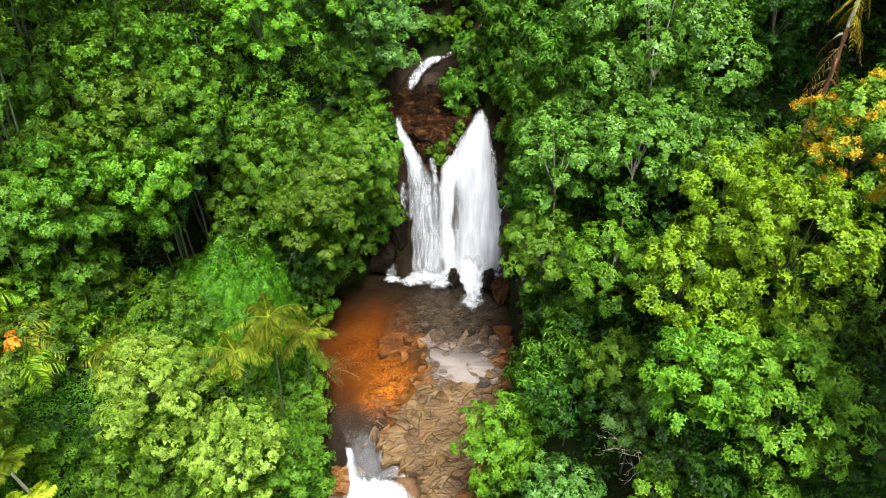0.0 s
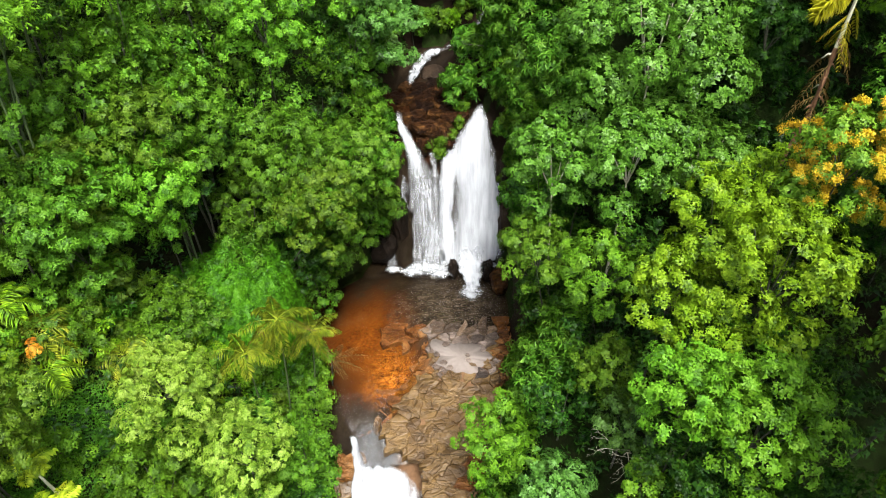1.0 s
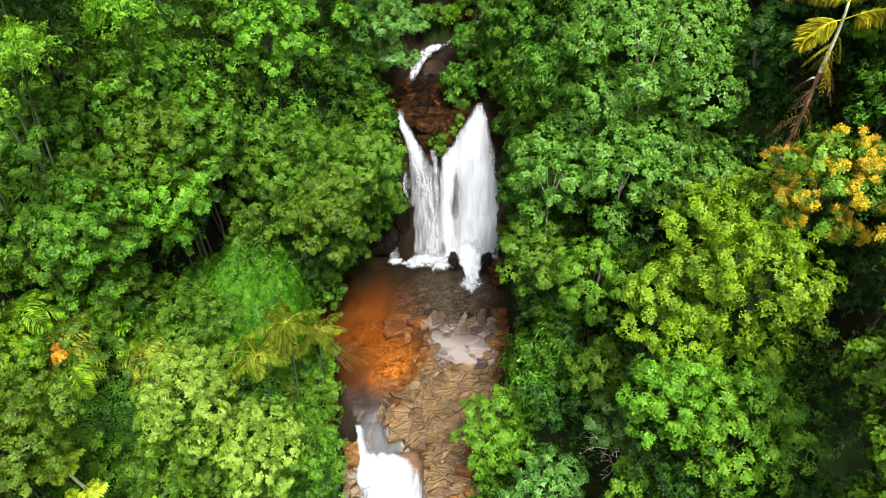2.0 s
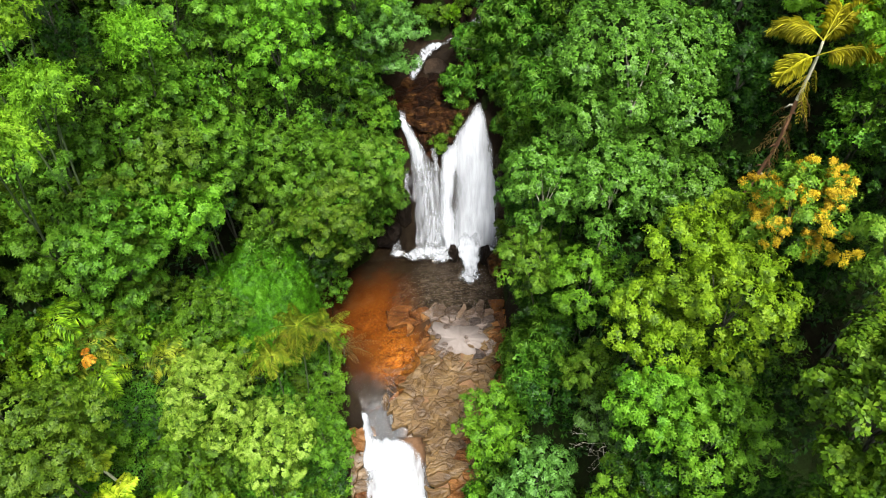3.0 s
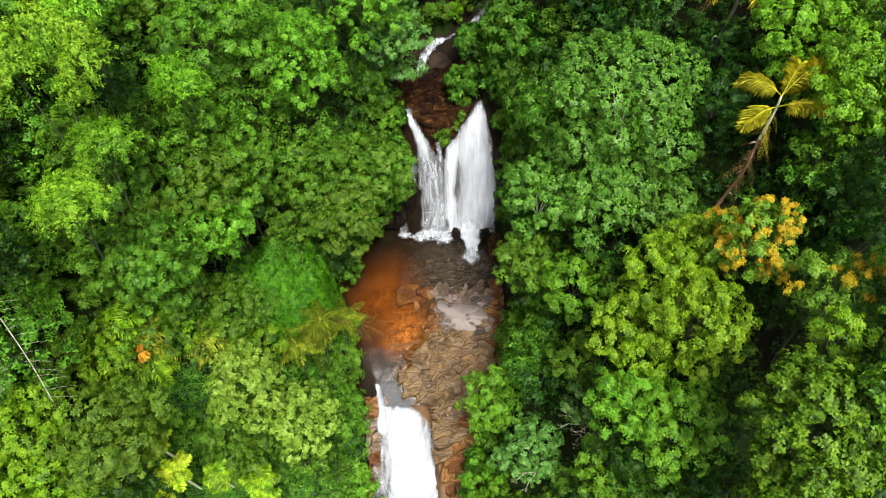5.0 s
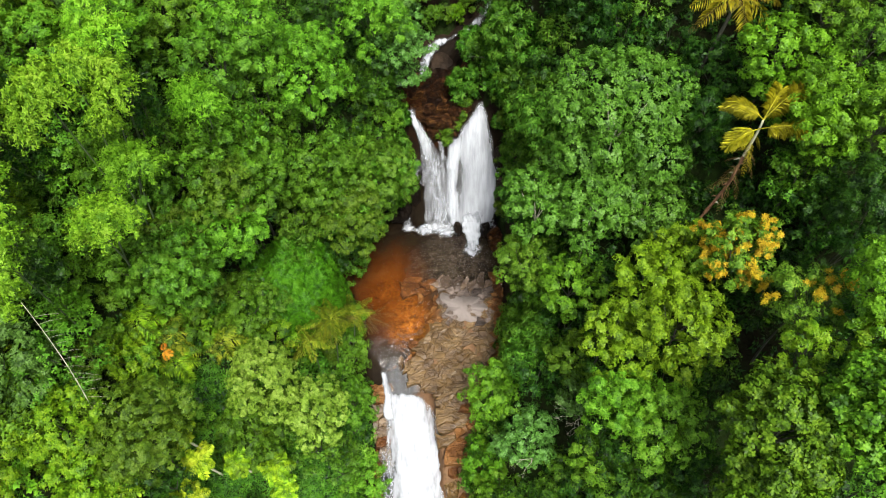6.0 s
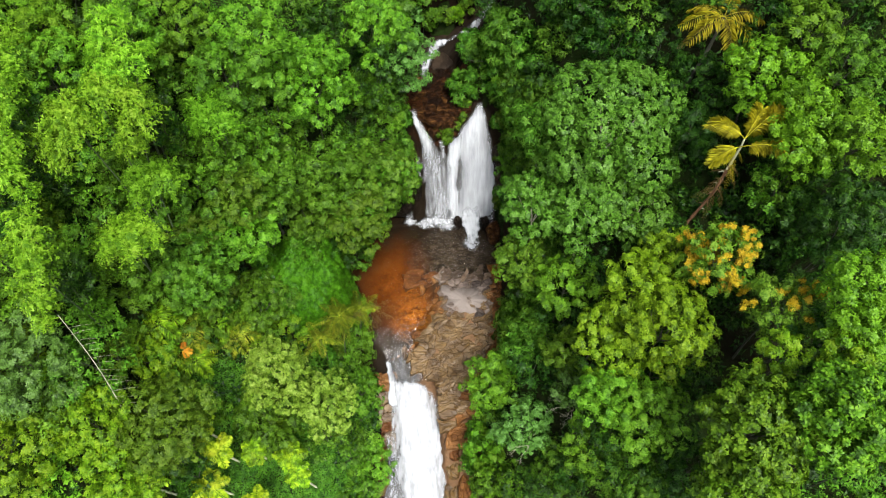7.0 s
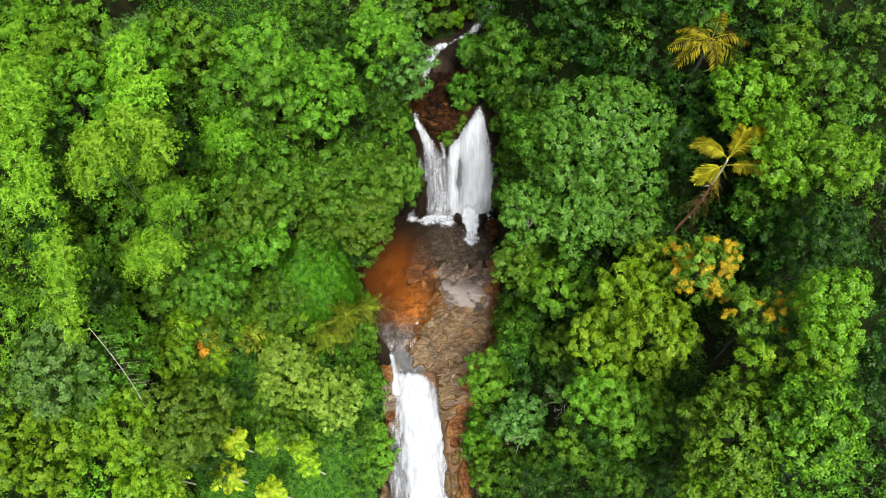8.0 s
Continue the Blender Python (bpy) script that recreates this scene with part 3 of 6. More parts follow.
main_fall = thing("waterfall", "tall white waterfall plunging over a brown rock cliff", "waterfall", kind="structure")
for name, rows, mat, seed in (
    ("broad_curtain", [(2.8, 3.4, 51.6, 12.85), (2.5, 3.5, 50.7, 12.6), (1.6, 3.75, 49.95, 11.4), (0.3, 4.15, 49.15, 9.6), (0.75, 4.9, 47.95, 7.0), (0.9, 5.55, 46.7, 4.2), (0.5, 5.5, 45.8, 2.4), (-0.3, 5.1, 45.2, 1.1), (-0.5, 4.6, 44.8, 0.1)], FOAM, 1.0),
    ("inner_strand", [(0.5, 1.5, 49.6, 10.6), (-0.3, 1.3, 48.8, 8.8), (-0.5, 0.95, 47.95, 7.0), (-0.5, 0.8, 46.7, 4.2), (-0.55, 1.0, 45.3, 1.3), (-0.5, 1.2, 44.8, 0.1)], FOAM, 8.0),
    ("spray", [(1.6, 4.2, 50.0, 12.0), (-0.2, 5.0, 48.6, 9.4), (-0.9, 5.6, 47.2, 6.6), (-1.2, 6.0, 46.0, 3.8), (-1.4, 5.9, 44.6, 1.2), (-1.4, 5.5, 43.9, 0.15)], MIST, 31.0),
    ("spray", [(-3.6, -0.4, 47.4, 7.0), (-3.7, 0.4, 45.9, 3.8), (-3.9, 0.6, 44.3, 0.15)], MIST, 33.0),
    ("thin_curtain", [(-4.4, -3.5, 51.4, 12.5), (-4.15, -3.3, 50.4, 12.2), (-3.3, -2.2, 49.4, 10.2), (-3.1, -1.0, 48.6, 8.5), (-3.3, 0.2, 47.9, 7.0), (-3.0, 0.5, 46.7, 4.3), (-3.0, 0.6, 45.2, 1.2), (-3.1, 0.7, 44.8, 0.1)], FOAM_THIN, 4.0),
    ("narrow_strand", [(-4.5, -3.6, 51.0, 12.5), (-4.1, -3.4, 50.2, 12.0), (-3.3, -2.4, 49.2, 10.2), (-3.0, -1.7, 48.4, 8.5), (-3.0, -1.3, 47.6, 7.0), (-3.0, -1.1, 46.6, 4.6)], FOAM_SPLIT, 6.0),
    ("veil", [(-3.2, 0.5, 47.7, 7.4), (-3.0, 0.6, 46.6, 4.5), (-3.1, 0.7, 44.9, 0.6)], FOAM_THIN, 7.0),
    ("tongue", [(1.1, 3.5, 45.6, 2.0), (1.2, 3.4, 44.8, 0.9), (1.4, 3.3, 43.8, 0.3), (1.6, 3.2, 42.8, 0.12), (1.8, 3.0, 41.4, 0.1)], FOAM_TONGUE, 9.0),
    ("base_spray", [(-3.3, 0.7, 45.3, 1.7), (-3.7, 0.9, 44.8, 0.7), (-4.0, 0.9, 44.2, 0.12), (-4.0, 0.7, 43.3, 0.06)], FOAM_BASE, 51.0),
    ("side_trickle", [(-1.3, -0.7, 49.0, 9.8), (-1.2, -0.6, 48.5, 8.9), (-1.0, -0.3, 48.0, 7.6)], FOAM_THIN, 2.0),
    ("side_trickle", [(-3.6, -3.2, 48.2, 8.0), (-3.8, -3.3, 47.6, 6.6), (-3.6, -3.1, 46.9, 5.0)], FOAM_THIN, 3.0),
    ("side_trickle", [(-5.0, -4.3, 46.0, 2.6), (-5.1, -4.4, 45.4, 1.4), (-5.2, -4.2, 44.8, 0.1)], FOAM_THIN, 5.0),
):
    s = sheet(name, rows, mat, "", seed, nu=12 if name == "side_trickle" else 40)
    s.parent = main_fall

lower_fall = thing("waterfall", "lower white cascade rushing down a narrow rock chute", "waterfall", kind="structure")
for name, rows, mat, seed in (
    ("glassy_chute", [(-6.5, -5.8, 29.4, -0.44), (-6.7, -5.2, 28.6, -0.68), (-6.7, -4.3, 27.5, -1.08), (-6.7, -3.0, 26.3, -1.6)], FOAM_STREAK, 41.0),
    ("cascade", [(-6.5, -4.6, 26.7, -1.5), (-6.6, -3.0, 25.9, -1.9), (-6.6, -1.9, 24.8, -2.45), (-6.6, -1.2, 22.5, -3.4), (-6.5, -0.9, 19.5, -4.5), (-6.1, -0.9, 16.5, -5.8), (-5.6, -1.2, 13.0, -7.6), (-5.4, -1.5, 8.0, -10.0), (-5.2, -1.4, 4.0, -10.85), (-5.0, -1.0, 0.0, -11.65)], FOAM_RUN, 11.0),
    ("cascade", [(-5.2, -1.2, 2.4, -11.1), (-5.4, -0.8, -4.0, -12.45), (-5.6, -0.6, -12.0, -14.1), (-5.4, -0.4, -20.0, -15.75), (-5.0, -0.6, -30.0, -16.2), (-5.0, -0.6, -39.0, -16.65)], FOAM_RUN, 19.0),
    ("edge_strand", [(-7.2, -6.7, 28.4, -0.75), (-7.0, -6.4, 27.3, -1.25), (-6.9, -5.9, 26.0, -1.9), (-6.9, -5.6, 24.0, -2.8)], FOAM_RUN, 13.0),
    ("edge_strand", [(-7.4, -6.2, 22.0, -3.5), (-7.5, -6.0, 19.0, -4.7), (-7.4, -5.6, 15.5, -6.3), (-7.0, -5.2, 11.0, -8.6)], FOAM_THIN, 15.0),
    ("edge_strand", [(-1.6, -0.5, 19.0, -4.7), (-1.8, -0.3, 16.0, -6.1), (-2.0, -0.6, 12.0, -8.2)], FOAM_THIN, 17.0),
):
    s = sheet(name, rows, mat, "", seed, 0.12, 16 if name == "edge_strand" else 40, 110, 0.3)
    s.parent = lower_fall

upper_cascade = thing("waterfall", "small upper cascade curling between forest banks", "waterfall", kind="structure")
for name, rows, mat, seed in (
    ("cascade", [(4.6, 5.6, 61.6, 17.4), (3.6, 4.9, 60.6, 16.5), (2.9, 4.1, 60.5, 15.5), (1.9, 3.2, 60.1, 14.5), (0.7, 2.1, 59.7, 13.9), (-0.6, 0.8, 59.4, 13.6)], FOAM_UP, 21.0),
    ("cascade", [(-0.9, 0.9, 59.6, 13.6), (-2.0, -0.4, 58.9, 13.3), (-2.8, -1.6, 57.6, 13.0), (-3.2, -2.2, 55.6, 12.9), (-3.3, -2.4, 54.4, 12.7)], FOAM_UP, 23.0),
):
    s = sheet(name, rows, mat, "", seed, 0.1, 24, 60, 0.15)
    s.parent = upper_cascade


def foam_heap(name, x, y, z, rx, ry, rz, seed):
    """A low uneven mound of froth."""
    n = 40
    th = np.linspace(0, 2 * np.pi, n, endpoint=False)
    rr = np.linspace(0, 1, 12)
    T, Rr = np.meshgrid(th, rr, indexing="ij")
    w = 1 + 0.3 * wave(np.cos(T) * 2, np.sin(T) * 2, 1.2, seed)
    X, Y = x + rx * Rr * np.cos(T) * w, y + ry * Rr * np.sin(T) * w
    Z = z + rz * (1 - Rr ** 2) * (1 + 0.5 * wave(X, Y, 2.5, seed)) - 0.06 * Rr
    i = np.arange(n)[:, None] * 12 + np.arange(11)[None]
    j = ((np.arange(n) + 1) % n)[:, None] * 12 + np.arange(11)[None]
    f = np.stack([i.ravel(), j.ravel(), j.ravel() + 1, i.ravel() + 1], 1)
    uv = np.stack([0.5 + 0.49 * Rr, 0.5 + 0 * T], -1).reshape(-1, 2)
    return mesh_object(name, np.stack([X, Y, Z], -1).reshape(-1, 3), f, FROTH, main_fall, smooth=True, uv=uv)


for i, (x, y, z, rx, ry, rz) in enumerate(((-1.6, 44.6, 0.04, 2.3, 0.9, 0.3), (4.2, 44.7, 0.15, 1.0, 0.8, 0.35), (-4.6, 44.5, 0.02, 0.9, 0.6, 0.15), (-2.9, 44.3, 0.02, 1.3, 0.8, 0.2), (-0.4, 44.0, 0.03, 1.5, 0.8, 0.15), (2.3, 41.6, 0.08, 1.3, 1.1, 0.08))):
    foam_heap("foam_heap", x, y, z, rx, ry, rz, 3.0 * i)


# ---------------------------------------------------------------- trees
#            leaf length, width/length, leaves a tuft, spacing, rise, droop, lobe flatness, label, category
KINDS = {
    "mid": (0.27, 0.42, 6, 0.32, 0.25, 0.25, 0.7, "leafy mid-green rainforest tree on the slope", "tree"),
    "bright": (0.3, 0.45, 6, 0.34, 0.25, 0.25, 0.7, "bright green leafy rainforest tree on the slope", "tree"),
    "brightbig": (0.27, 0.6, 7, 0.41, 0.45, 0.3, 0.8, "tall tree with fresh green drooping leaf tufts", "tree"),
    "dome": (0.29, 0.52, 6, 0.33, 0.25, 0.2, 0.75, "dense domed tree with glossy green leaf rosettes", "tree"),
    "domelight": (0.3, 0.52, 6, 0.33, 0.3, 0.2, 0.75, "tall tree with clustered fresh green rosettes", "tree"),
    "lime": (0.3, 0.5, 6, 0.34, 0.3, 0.2, 0.7, "yellow-green tree with broad lime leaves in clusters", "tree"),
    "cauli": (0.17, 0.55, 6, 0.21, 0.4, 0.15, 0.8, "pale lime tree with a billowing fine-leaved crown", "tree"),
    "olive": (0.22, 0.45, 6, 0.29, 0.25, 0.25, 0.75, "dull olive-green tree with small leaves", "tree"),
    "limeo": (0.28, 0.5, 6, 0.33, 0.3, 0.25, 0.75, "yellowish olive tree with loose foliage", "tree"),
    "grey": (0.28, 0.5, 6, 0.34, 0.3, 0.2, 0.7, "grey-green tree with pale glossy leaves", "tree"),
    "dark": (0.26, 0.42, 6, 0.33, 0.2, 0.25, 0.75, "shaded dark green forest tree", "tree"),
    "narrow": (0.42, 0.2, 6, 0.34, 0.1, 0.5, 0.8, "dense bank shrub with drooping narrow leaves", "shrub"),
    "bamboo": (0.25, 0.28, 8, 0.25, 0.3, 0.35, 1.0, "tall feathery bright green bamboo clump", "bamboo"),
    "feather": (0.36, 0.26, 7, 0.31, 0.3, 0.3, 0.8, "soft feathery light green tree", "tree"),
    "gold": (0.3, 0.42, 6, 0.34, 0.3, 0.25, 0.75, "tree with clusters of golden-orange blossom among green leaves", "tree"),
}
# spacing of the foliage sprays in a crown
CLUMP = {"dome": 0.62, "domelight": 0.7, "cauli": 0.6, "narrow": 0.9, "brightbig": 0.62, "lime": 1.0, "bright": 0.95, "olive": 0.75, "grey": 0.8}
CROWNS = []


def lobes_of(rng, r, flat, kind):
    """Centres and radii of the billows of a crown about its middle; the skirt reaches well below it."""
    n = int(9 + 3.2 * r)
    i = np.arange(n) + 0.5
    zz = 1 - i / n * 1.75
    a = i * 2.39996 + rng.uniform(0, 6.3)
    out = np.sqrt(np.maximum(1 - zz * zz, 0))
    d = np.stack([out * np.cos(a), out * np.sin(a), np.where(zz > 0, zz * 0.85, zz * 2.0)], 1)
    c = d * r * rng.uniform(0.55, 0.86, (n, 1))
    rad = r * rng.uniform(0.24, 0.42, n)
    if kind == "narrow":
        c[:, 2] = np.where(c[:, 2] < 0, c[:, 2] * 0.6, c[:, 2])
    return c, rad


SOFT = {"cauli": 0.38, "dome": 0.62, "domelight": 0.55, "narrow": 0.6, "brightbig": 0.55}


def leaf_shading(rng, v, f, outward, own):
    """Turns each leaf's faces outward and blends its own normal with that of the foliage mass round it."""
    flat = np.cross(v[f[:, 1]] - v[f[:, 0]], v[f[:, 2]] - v[f[:, 0]])
    a, b = len(v) // len(outward), len(f) // len(outward)
    turn = (flat * np.repeat(outward, b, 0)).sum(1) < 0
    f = np.where(turn[:, None], f[:, ::-1], f)
    flat = unit(np.where(turn[:, None], -flat, flat))
    each = unit(flat.reshape(-1, b, 3).sum(1))
    n = unit(outward * (1 - own) + each * own + rng.normal(0, 0.12, outward.shape))
    return v, f, np.repeat(n, a, 0)


def crown_mesh(rng, kind, r, density=1.0):
    length, ratio, count, space, rise, droop, flat = KINDS[kind][:7]
    big = kind in ("narrow", "brightbig")
    if density < 0.15:
        count = 3
    if not big:
        space, length, ratio = 0.74 * space, 0.74 * length, 1.25 * ratio
    space, length = 1.0 * space / math.sqrt(density), 0.9 * length / density ** 0.06
    c, rad = lobes_of(rng, r, flat, kind)
    scale = np.array([1, 1, flat])
    clump = 0.95 * CLUMP.get(kind, 0.85) * (1.0 if density > 0.6 else 1.3)
    pts, nrm, under, under_n = [], [], [], []
    for k in range(len(c)):
        # sprays of foliage over each billow, each one a little dome of tufts
        n = max(int(4 * math.pi * rad[k] ** 2 * 0.95 / clump ** 2), 6)
        i = np.arange(n) + 0.5
        a = i * 2.39996 + rng.uniform(0, 6.3)
        h = 1 - 2 * i / n
        d = unit(np.stack([np.sqrt(1 - h * h) * np.cos(a), np.sqrt(1 - h * h) * np.sin(a), h], 1) + rng.normal(0, 0.5 * clump / rad[k], (n, 3)))
        d = d[d[:, 2] > -0.4]
        cc = c[k] + d * scale * (rad[k] + rng.uniform(-0.5, 0.15, len(d)) * clump)[:, None]
        keep = np.ones(len(cc), bool)
        for j in range(len(c)):
            if j != k:
                q = (cc - c[j]) / (scale * rad[j])
                keep &= (q * q).sum(1) > 0.72
        cc, d = cc[keep], unit(d[keep] / scale + np.array([0, 0, 0.35]))
        under.append(cc - d * (0.42 * clump))
        under_n.append(d)
        m = max(int((0.8 if density > 0.6 else 0.68) * clump ** 2 / space ** 2), 3 if density > 0.3 else 2)
        size = clump * rng.uniform(0.27, 0.44, (len(cc), 1))
        o = unit(rng.normal(size=(len(cc), m, 3))) * (rng.uniform(0, 1, (len(cc), m, 1)) ** 0.45) * size[:, :, None]
        o -= 0.75 * (o * d[:, None]).sum(2, keepdims=True) * d[:, None]
        q = (o * o).sum(2, keepdims=True) / size[:, :, None] ** 2
        o += d[:, None] * (0.5 * size[:, :, None] * (1 - 1.4 * q))
        pts.append((cc[:, None] + o).reshape(-1, 3))
        nrm.append(unit(d[:, None] + 0.9 * o / size[:, :, None] + np.array([0, 0, 0.3])).reshape(-1, 3))
    pts, nrm = np.concatenate(pts), np.concatenate(nrm)
    v, f = rosettes(rng, pts, nrm, count, length, ratio, rise, droop, leaf_mesh if big else small_leaf_mesh)
    outer = leaf_shading(rng, v, f, np.repeat(nrm, count, 0), SOFT.get(kind, 0.48))
    # broader leaves inside, under the outer sprays
    under, under_n = np.concatenate(under), np.concatenate(under_n)
    v, f = rosettes(rng, under, under_n, 5, min(0.6 * clump, 0.36, 2.4 * length), 0.8, 0.15, 0.15)
    inner = leaf_shading(rng, v, f, np.repeat(under_n, 5, 0), 0.4)
    v, f = join([outer[:2], inner[:2]])
    return pts, nrm, (v, f, np.concatenate([outer[2], inner[2]])), c, rad


def plume_mesh(rng, plumes):
    """Bamboo foliage: nodding tongues of drooping sprays. Each plume: head, tail, half width."""
    pts, nrm = [], []
    for head, tail, w in plumes:
        head, tail = np.array(head), np.array(tail)
        axis = tail - head
        n = int(4.2 * w * (np.linalg.norm(axis) + 1.6 * w) / 0.3 ** 2 * 0.5)
        t = rng.uniform(-0.25, 1.1, n)
        d = unit(rng.normal(size=(n, 3)) + np.array([0, 0, 0.55]))
        d = d[d[:, 2] > -0.35]
        t = t[:len(d)]
        full = w * np.sqrt(np.clip(1 - (np.clip(-t, 0, 1) / 0.3) ** 2, 0.05, 1)) * np.interp(t, [-0.3, 0.3, 0.7, 1.1], [0.8, 1.0, 0.8, 0.35])
        full = full * (1 + 0.3 * np.sin(7 * t + 3 * np.arctan2(d[:, 1], d[:, 0]) + rng.uniform(0, 6)))
        base = head + axis * t[:, None] + np.array([0, 0, 0.35 * w]) * (1 - (2 * np.clip(t, 0, 1) - 1)[:, None] ** 2)
        for k in range(5):
            q = 0.5 + 0.13 * k
            p = base + d * (full * q)[:, None]
            p[:, 2] -= 0.55 * full * (q - 0.45) ** 2 * 2
            pts.append(p + rng.normal(0, 0.05, p.shape))
            nrm.append(unit(d + np.array([0, 0, 0.45]) + rng.normal(0, 0.2, p.shape)))
    pts, nrm = np.concatenate(pts), np.concatenate(nrm)
    way = unit(nrm * np.array([1, 1, 0.25]) + np.array([0, 0, -0.25]) + rng.normal(0, 0.45, pts.shape))
    pts, nrm, way = (np.repeat(a, 6, 0) for a in (pts, nrm, way))
    way = unit(way + rng.normal(0, 0.45, way.shape))
    ln = rng.uniform(0.17, 0.32, len(pts))
    v, f = small_leaf_mesh(pts + rng.normal(0, 0.06, pts.shape), way, nrm, ln, ln * 0.34, 0.25)
    return leaf_shading(rng, v, f, nrm, 0.26)


def bamboo(x, y, plumes, kind="bamboo"):
    """A bamboo clump rooted at (x, y), one green culm nodding into each plume."""
    rng = np.random.default_rng(int(abs(x * 131 + y * 17)))
    g = float(ground_height(x, y)) - 0.25
    ob = thing("bamboo_clump", KINDS[kind][7], "bamboo", (x, y, g), "bamboo on the slope")
    o = np.array([x, y, g])
    v, f, vn = plume_mesh(rng, plumes)
    mesh_object("crown", v - o, f, LEAF[kind], ob, normals=vn)
    for head, tail, w in plumes:
        CROWNS.append((head[0], head[1], head[2], w))
        h, q = np.array(head) - o, np.array(tail) - o
        t = np.linspace(0, 1, 10)[:, None]
        foot = np.array([rng.normal(0, 0.5), rng.normal(0, 0.5), 0])
        knee = np.array([h[0] * 0.5, h[1] * 0.5, h[2] * 0.8])
        p = foot * (1 - t) ** 2 + 2 * knee * t * (1 - t) + h * t ** 2
        p = np.concatenate([p, (h + q) / 2 + np.array([[0, 0, 0.3 * w]]), q[None]])
        tv, tf = tube(p, 0.07 * np.linspace(1.1, 0.25, len(p)), 6)
        mesh_object("culm", tv, tf, BARK_GREEN, ob, smooth=True)
    return ob


def tree(kind, x, y, z, r, density=1.0, name=None, label=None):
    """A tree with its crown's middle at (x, y, z) and crown radius r, rooted in the slope below."""
    rng = np.random.default_rng(int(abs(x * 131 + y * 17 + z * 7)) % 100003)
    lab, cat = KINDS[kind][7:9]
    # a crown that hangs over the stream is rooted on the nearer bank
    le, re = float(left_edge(y)) - 2.6, float(right_edge(y)) + 2.4
    fx = x
    if le < x < re and r > 1.2:
        fx = le if x - le < re - x else re
    fy = y
    if x < -14 and 18 < y < 36 and z - float(ground_height(x, y)) > 2 * r + 2:
        # on the open slope tall trees root uphill and lean out, hiding trunks from the camera
        fx, fy = x - 2.6, y + 3.2
    g = float(ground_height(fx, fy)) - 0.25
    z = max(z, float(ground_height(x, y)) + 0.35 * r)
    foot = thing(name or ("shrub" if cat == "shrub" else "forest_tree"), label or lab, cat, (fx, fy, g), "trees of the gorge" if cat == "tree" and not name else {"understory_tree": "trees under the canopy", "canopy_tree": "trees filling the canopy", "bank_shrub": "shrubs along the banks"}.get(name, ""))
    pts, nrm, (v, f, vn), c, rad = crown_mesh(rng, kind, r, density)
    off = np.array([x - fx, y - fy, z - g])
    mesh_object("crown", v + off, f, LEAF[kind], foot, normals=vn)
    CROWNS.append((x, y, z, r))
    if kind == "gold":
        # ragged heads of blossom in loose groups on the outer sprays
        up = np.nonzero((nrm[:, 2] > 0.1) & (pts[:, 1] < 0.5 * r))[0]
        heads = []
        for k in rng.permutation(up):
            if len(heads) < (23 if r > 2.5 else 7) and all(((pts[k] - pts[j]) ** 2).sum() > 0.85 for j in heads):
                heads.append(k)
        for k in heads:
            near = up[((pts[up] - pts[k]) ** 2).sum(1) < 0.62]
            core = pts[rng.choice(near, min(len(near), int(rng.integers(5, 11))), False)]
            m = 42
            out = unit(rng.normal(size=(len(core), m, 3)) + 0.5 * nrm[k])
            bp = (core[:, None] + nrm[k] * 0.14 + out * rng.uniform(0.05, 1.0, (len(core), m, 1)) * rng.uniform(0.12, 0.3, (len(core), 1, 1))).reshape(-1, 3)
            out = out.reshape(-1, 3)
            bv, bf = rosettes(rng, bp, out, 3, 0.12, 0.6, 0.8, 0.1)
            bv, bf, bn = leaf_shading(rng, bv, bf, np.repeat(unit(out + 0.6 * nrm[k]), 3, 0), 0.35)
            mesh_object("blossom", bv + off, bf, LEAF["blossom"], foot, "golden-orange blossom head", normals=bn)
    h = max(z - g - 0.5 * r, 0.6)
    bend = rng.normal(0, 0.025, 2) * h
    t = np.linspace(0, 1, 7)
    line = np.stack([off[0] * t ** 1.5 + bend[0] * np.sin(t * 3.14), off[1] * t ** 1.5 + bend[1] * np.sin(t * 3.14), t * h], 1)
    tv, tf = tube(line, (0.03 + 0.004 * h + 0.006 * r) * (1.15 - 0.75 * t), 6)
    mesh_object("trunk", tv, tf, BARK_PALE if kind == "dome" else BARK, foot, smooth=True)
    if kind != "narrow":
        for k in range(min(len(c), 5 if density > 0.3 else 2)):
            t = np.linspace(0, 1, 5)[:, None]
            a = np.array([off[0] * 0.85, off[1] * 0.85, h * 0.9])
            b = off + c[k] * 0.95
            m = (a + b) / 2 + np.array([0, 0, -0.12 * r])
            p = a * (1 - t) ** 2 + 2 * m * t * (1 - t) + b * t ** 2
            tv, tf = tube(p, (0.02 + 0.01 * r) * (1.1 - 0.8 * t[:, 0]), 4)
            mesh_object("limb", tv, tf, BARK_PALE if kind == "dome" else BARK, foot, smooth=True)
    return foot


bamboo(-23.6, 36.0, (((-22.7, 38.9, 36.4), (-24.0, 37.0, 33.6), 1.5), ((-20.2, 35.4, 36.6), (-23.2, 34.4, 34.8), 1.6)))
bamboo(-22.4, 30.6, (((-20.7, 31.0, 38.4), (-23.6, 29.6, 36.6), 1.7), ((-19.0, 31.2, 37.4), (-20.0, 30.2, 34.8), 1.7), ((-22.2, 29.4, 38.4), (-23.6, 28.4, 35.8), 1.7)))
bamboo(-29.4, 33.6, (((-29.3, 36.2, 37.4), (-28.5, 35.0, 35.6), 1.9), ((-29.4, 33.9, 37.2), (-28.3, 33.2, 35.2), 1.8), ((-29.6, 31.6, 35.6), (-28.2, 30.4, 33.8), 1.8), ((-29.6, 28.9, 34.0), (-27.3, 28.5, 32.8), 1.6)))
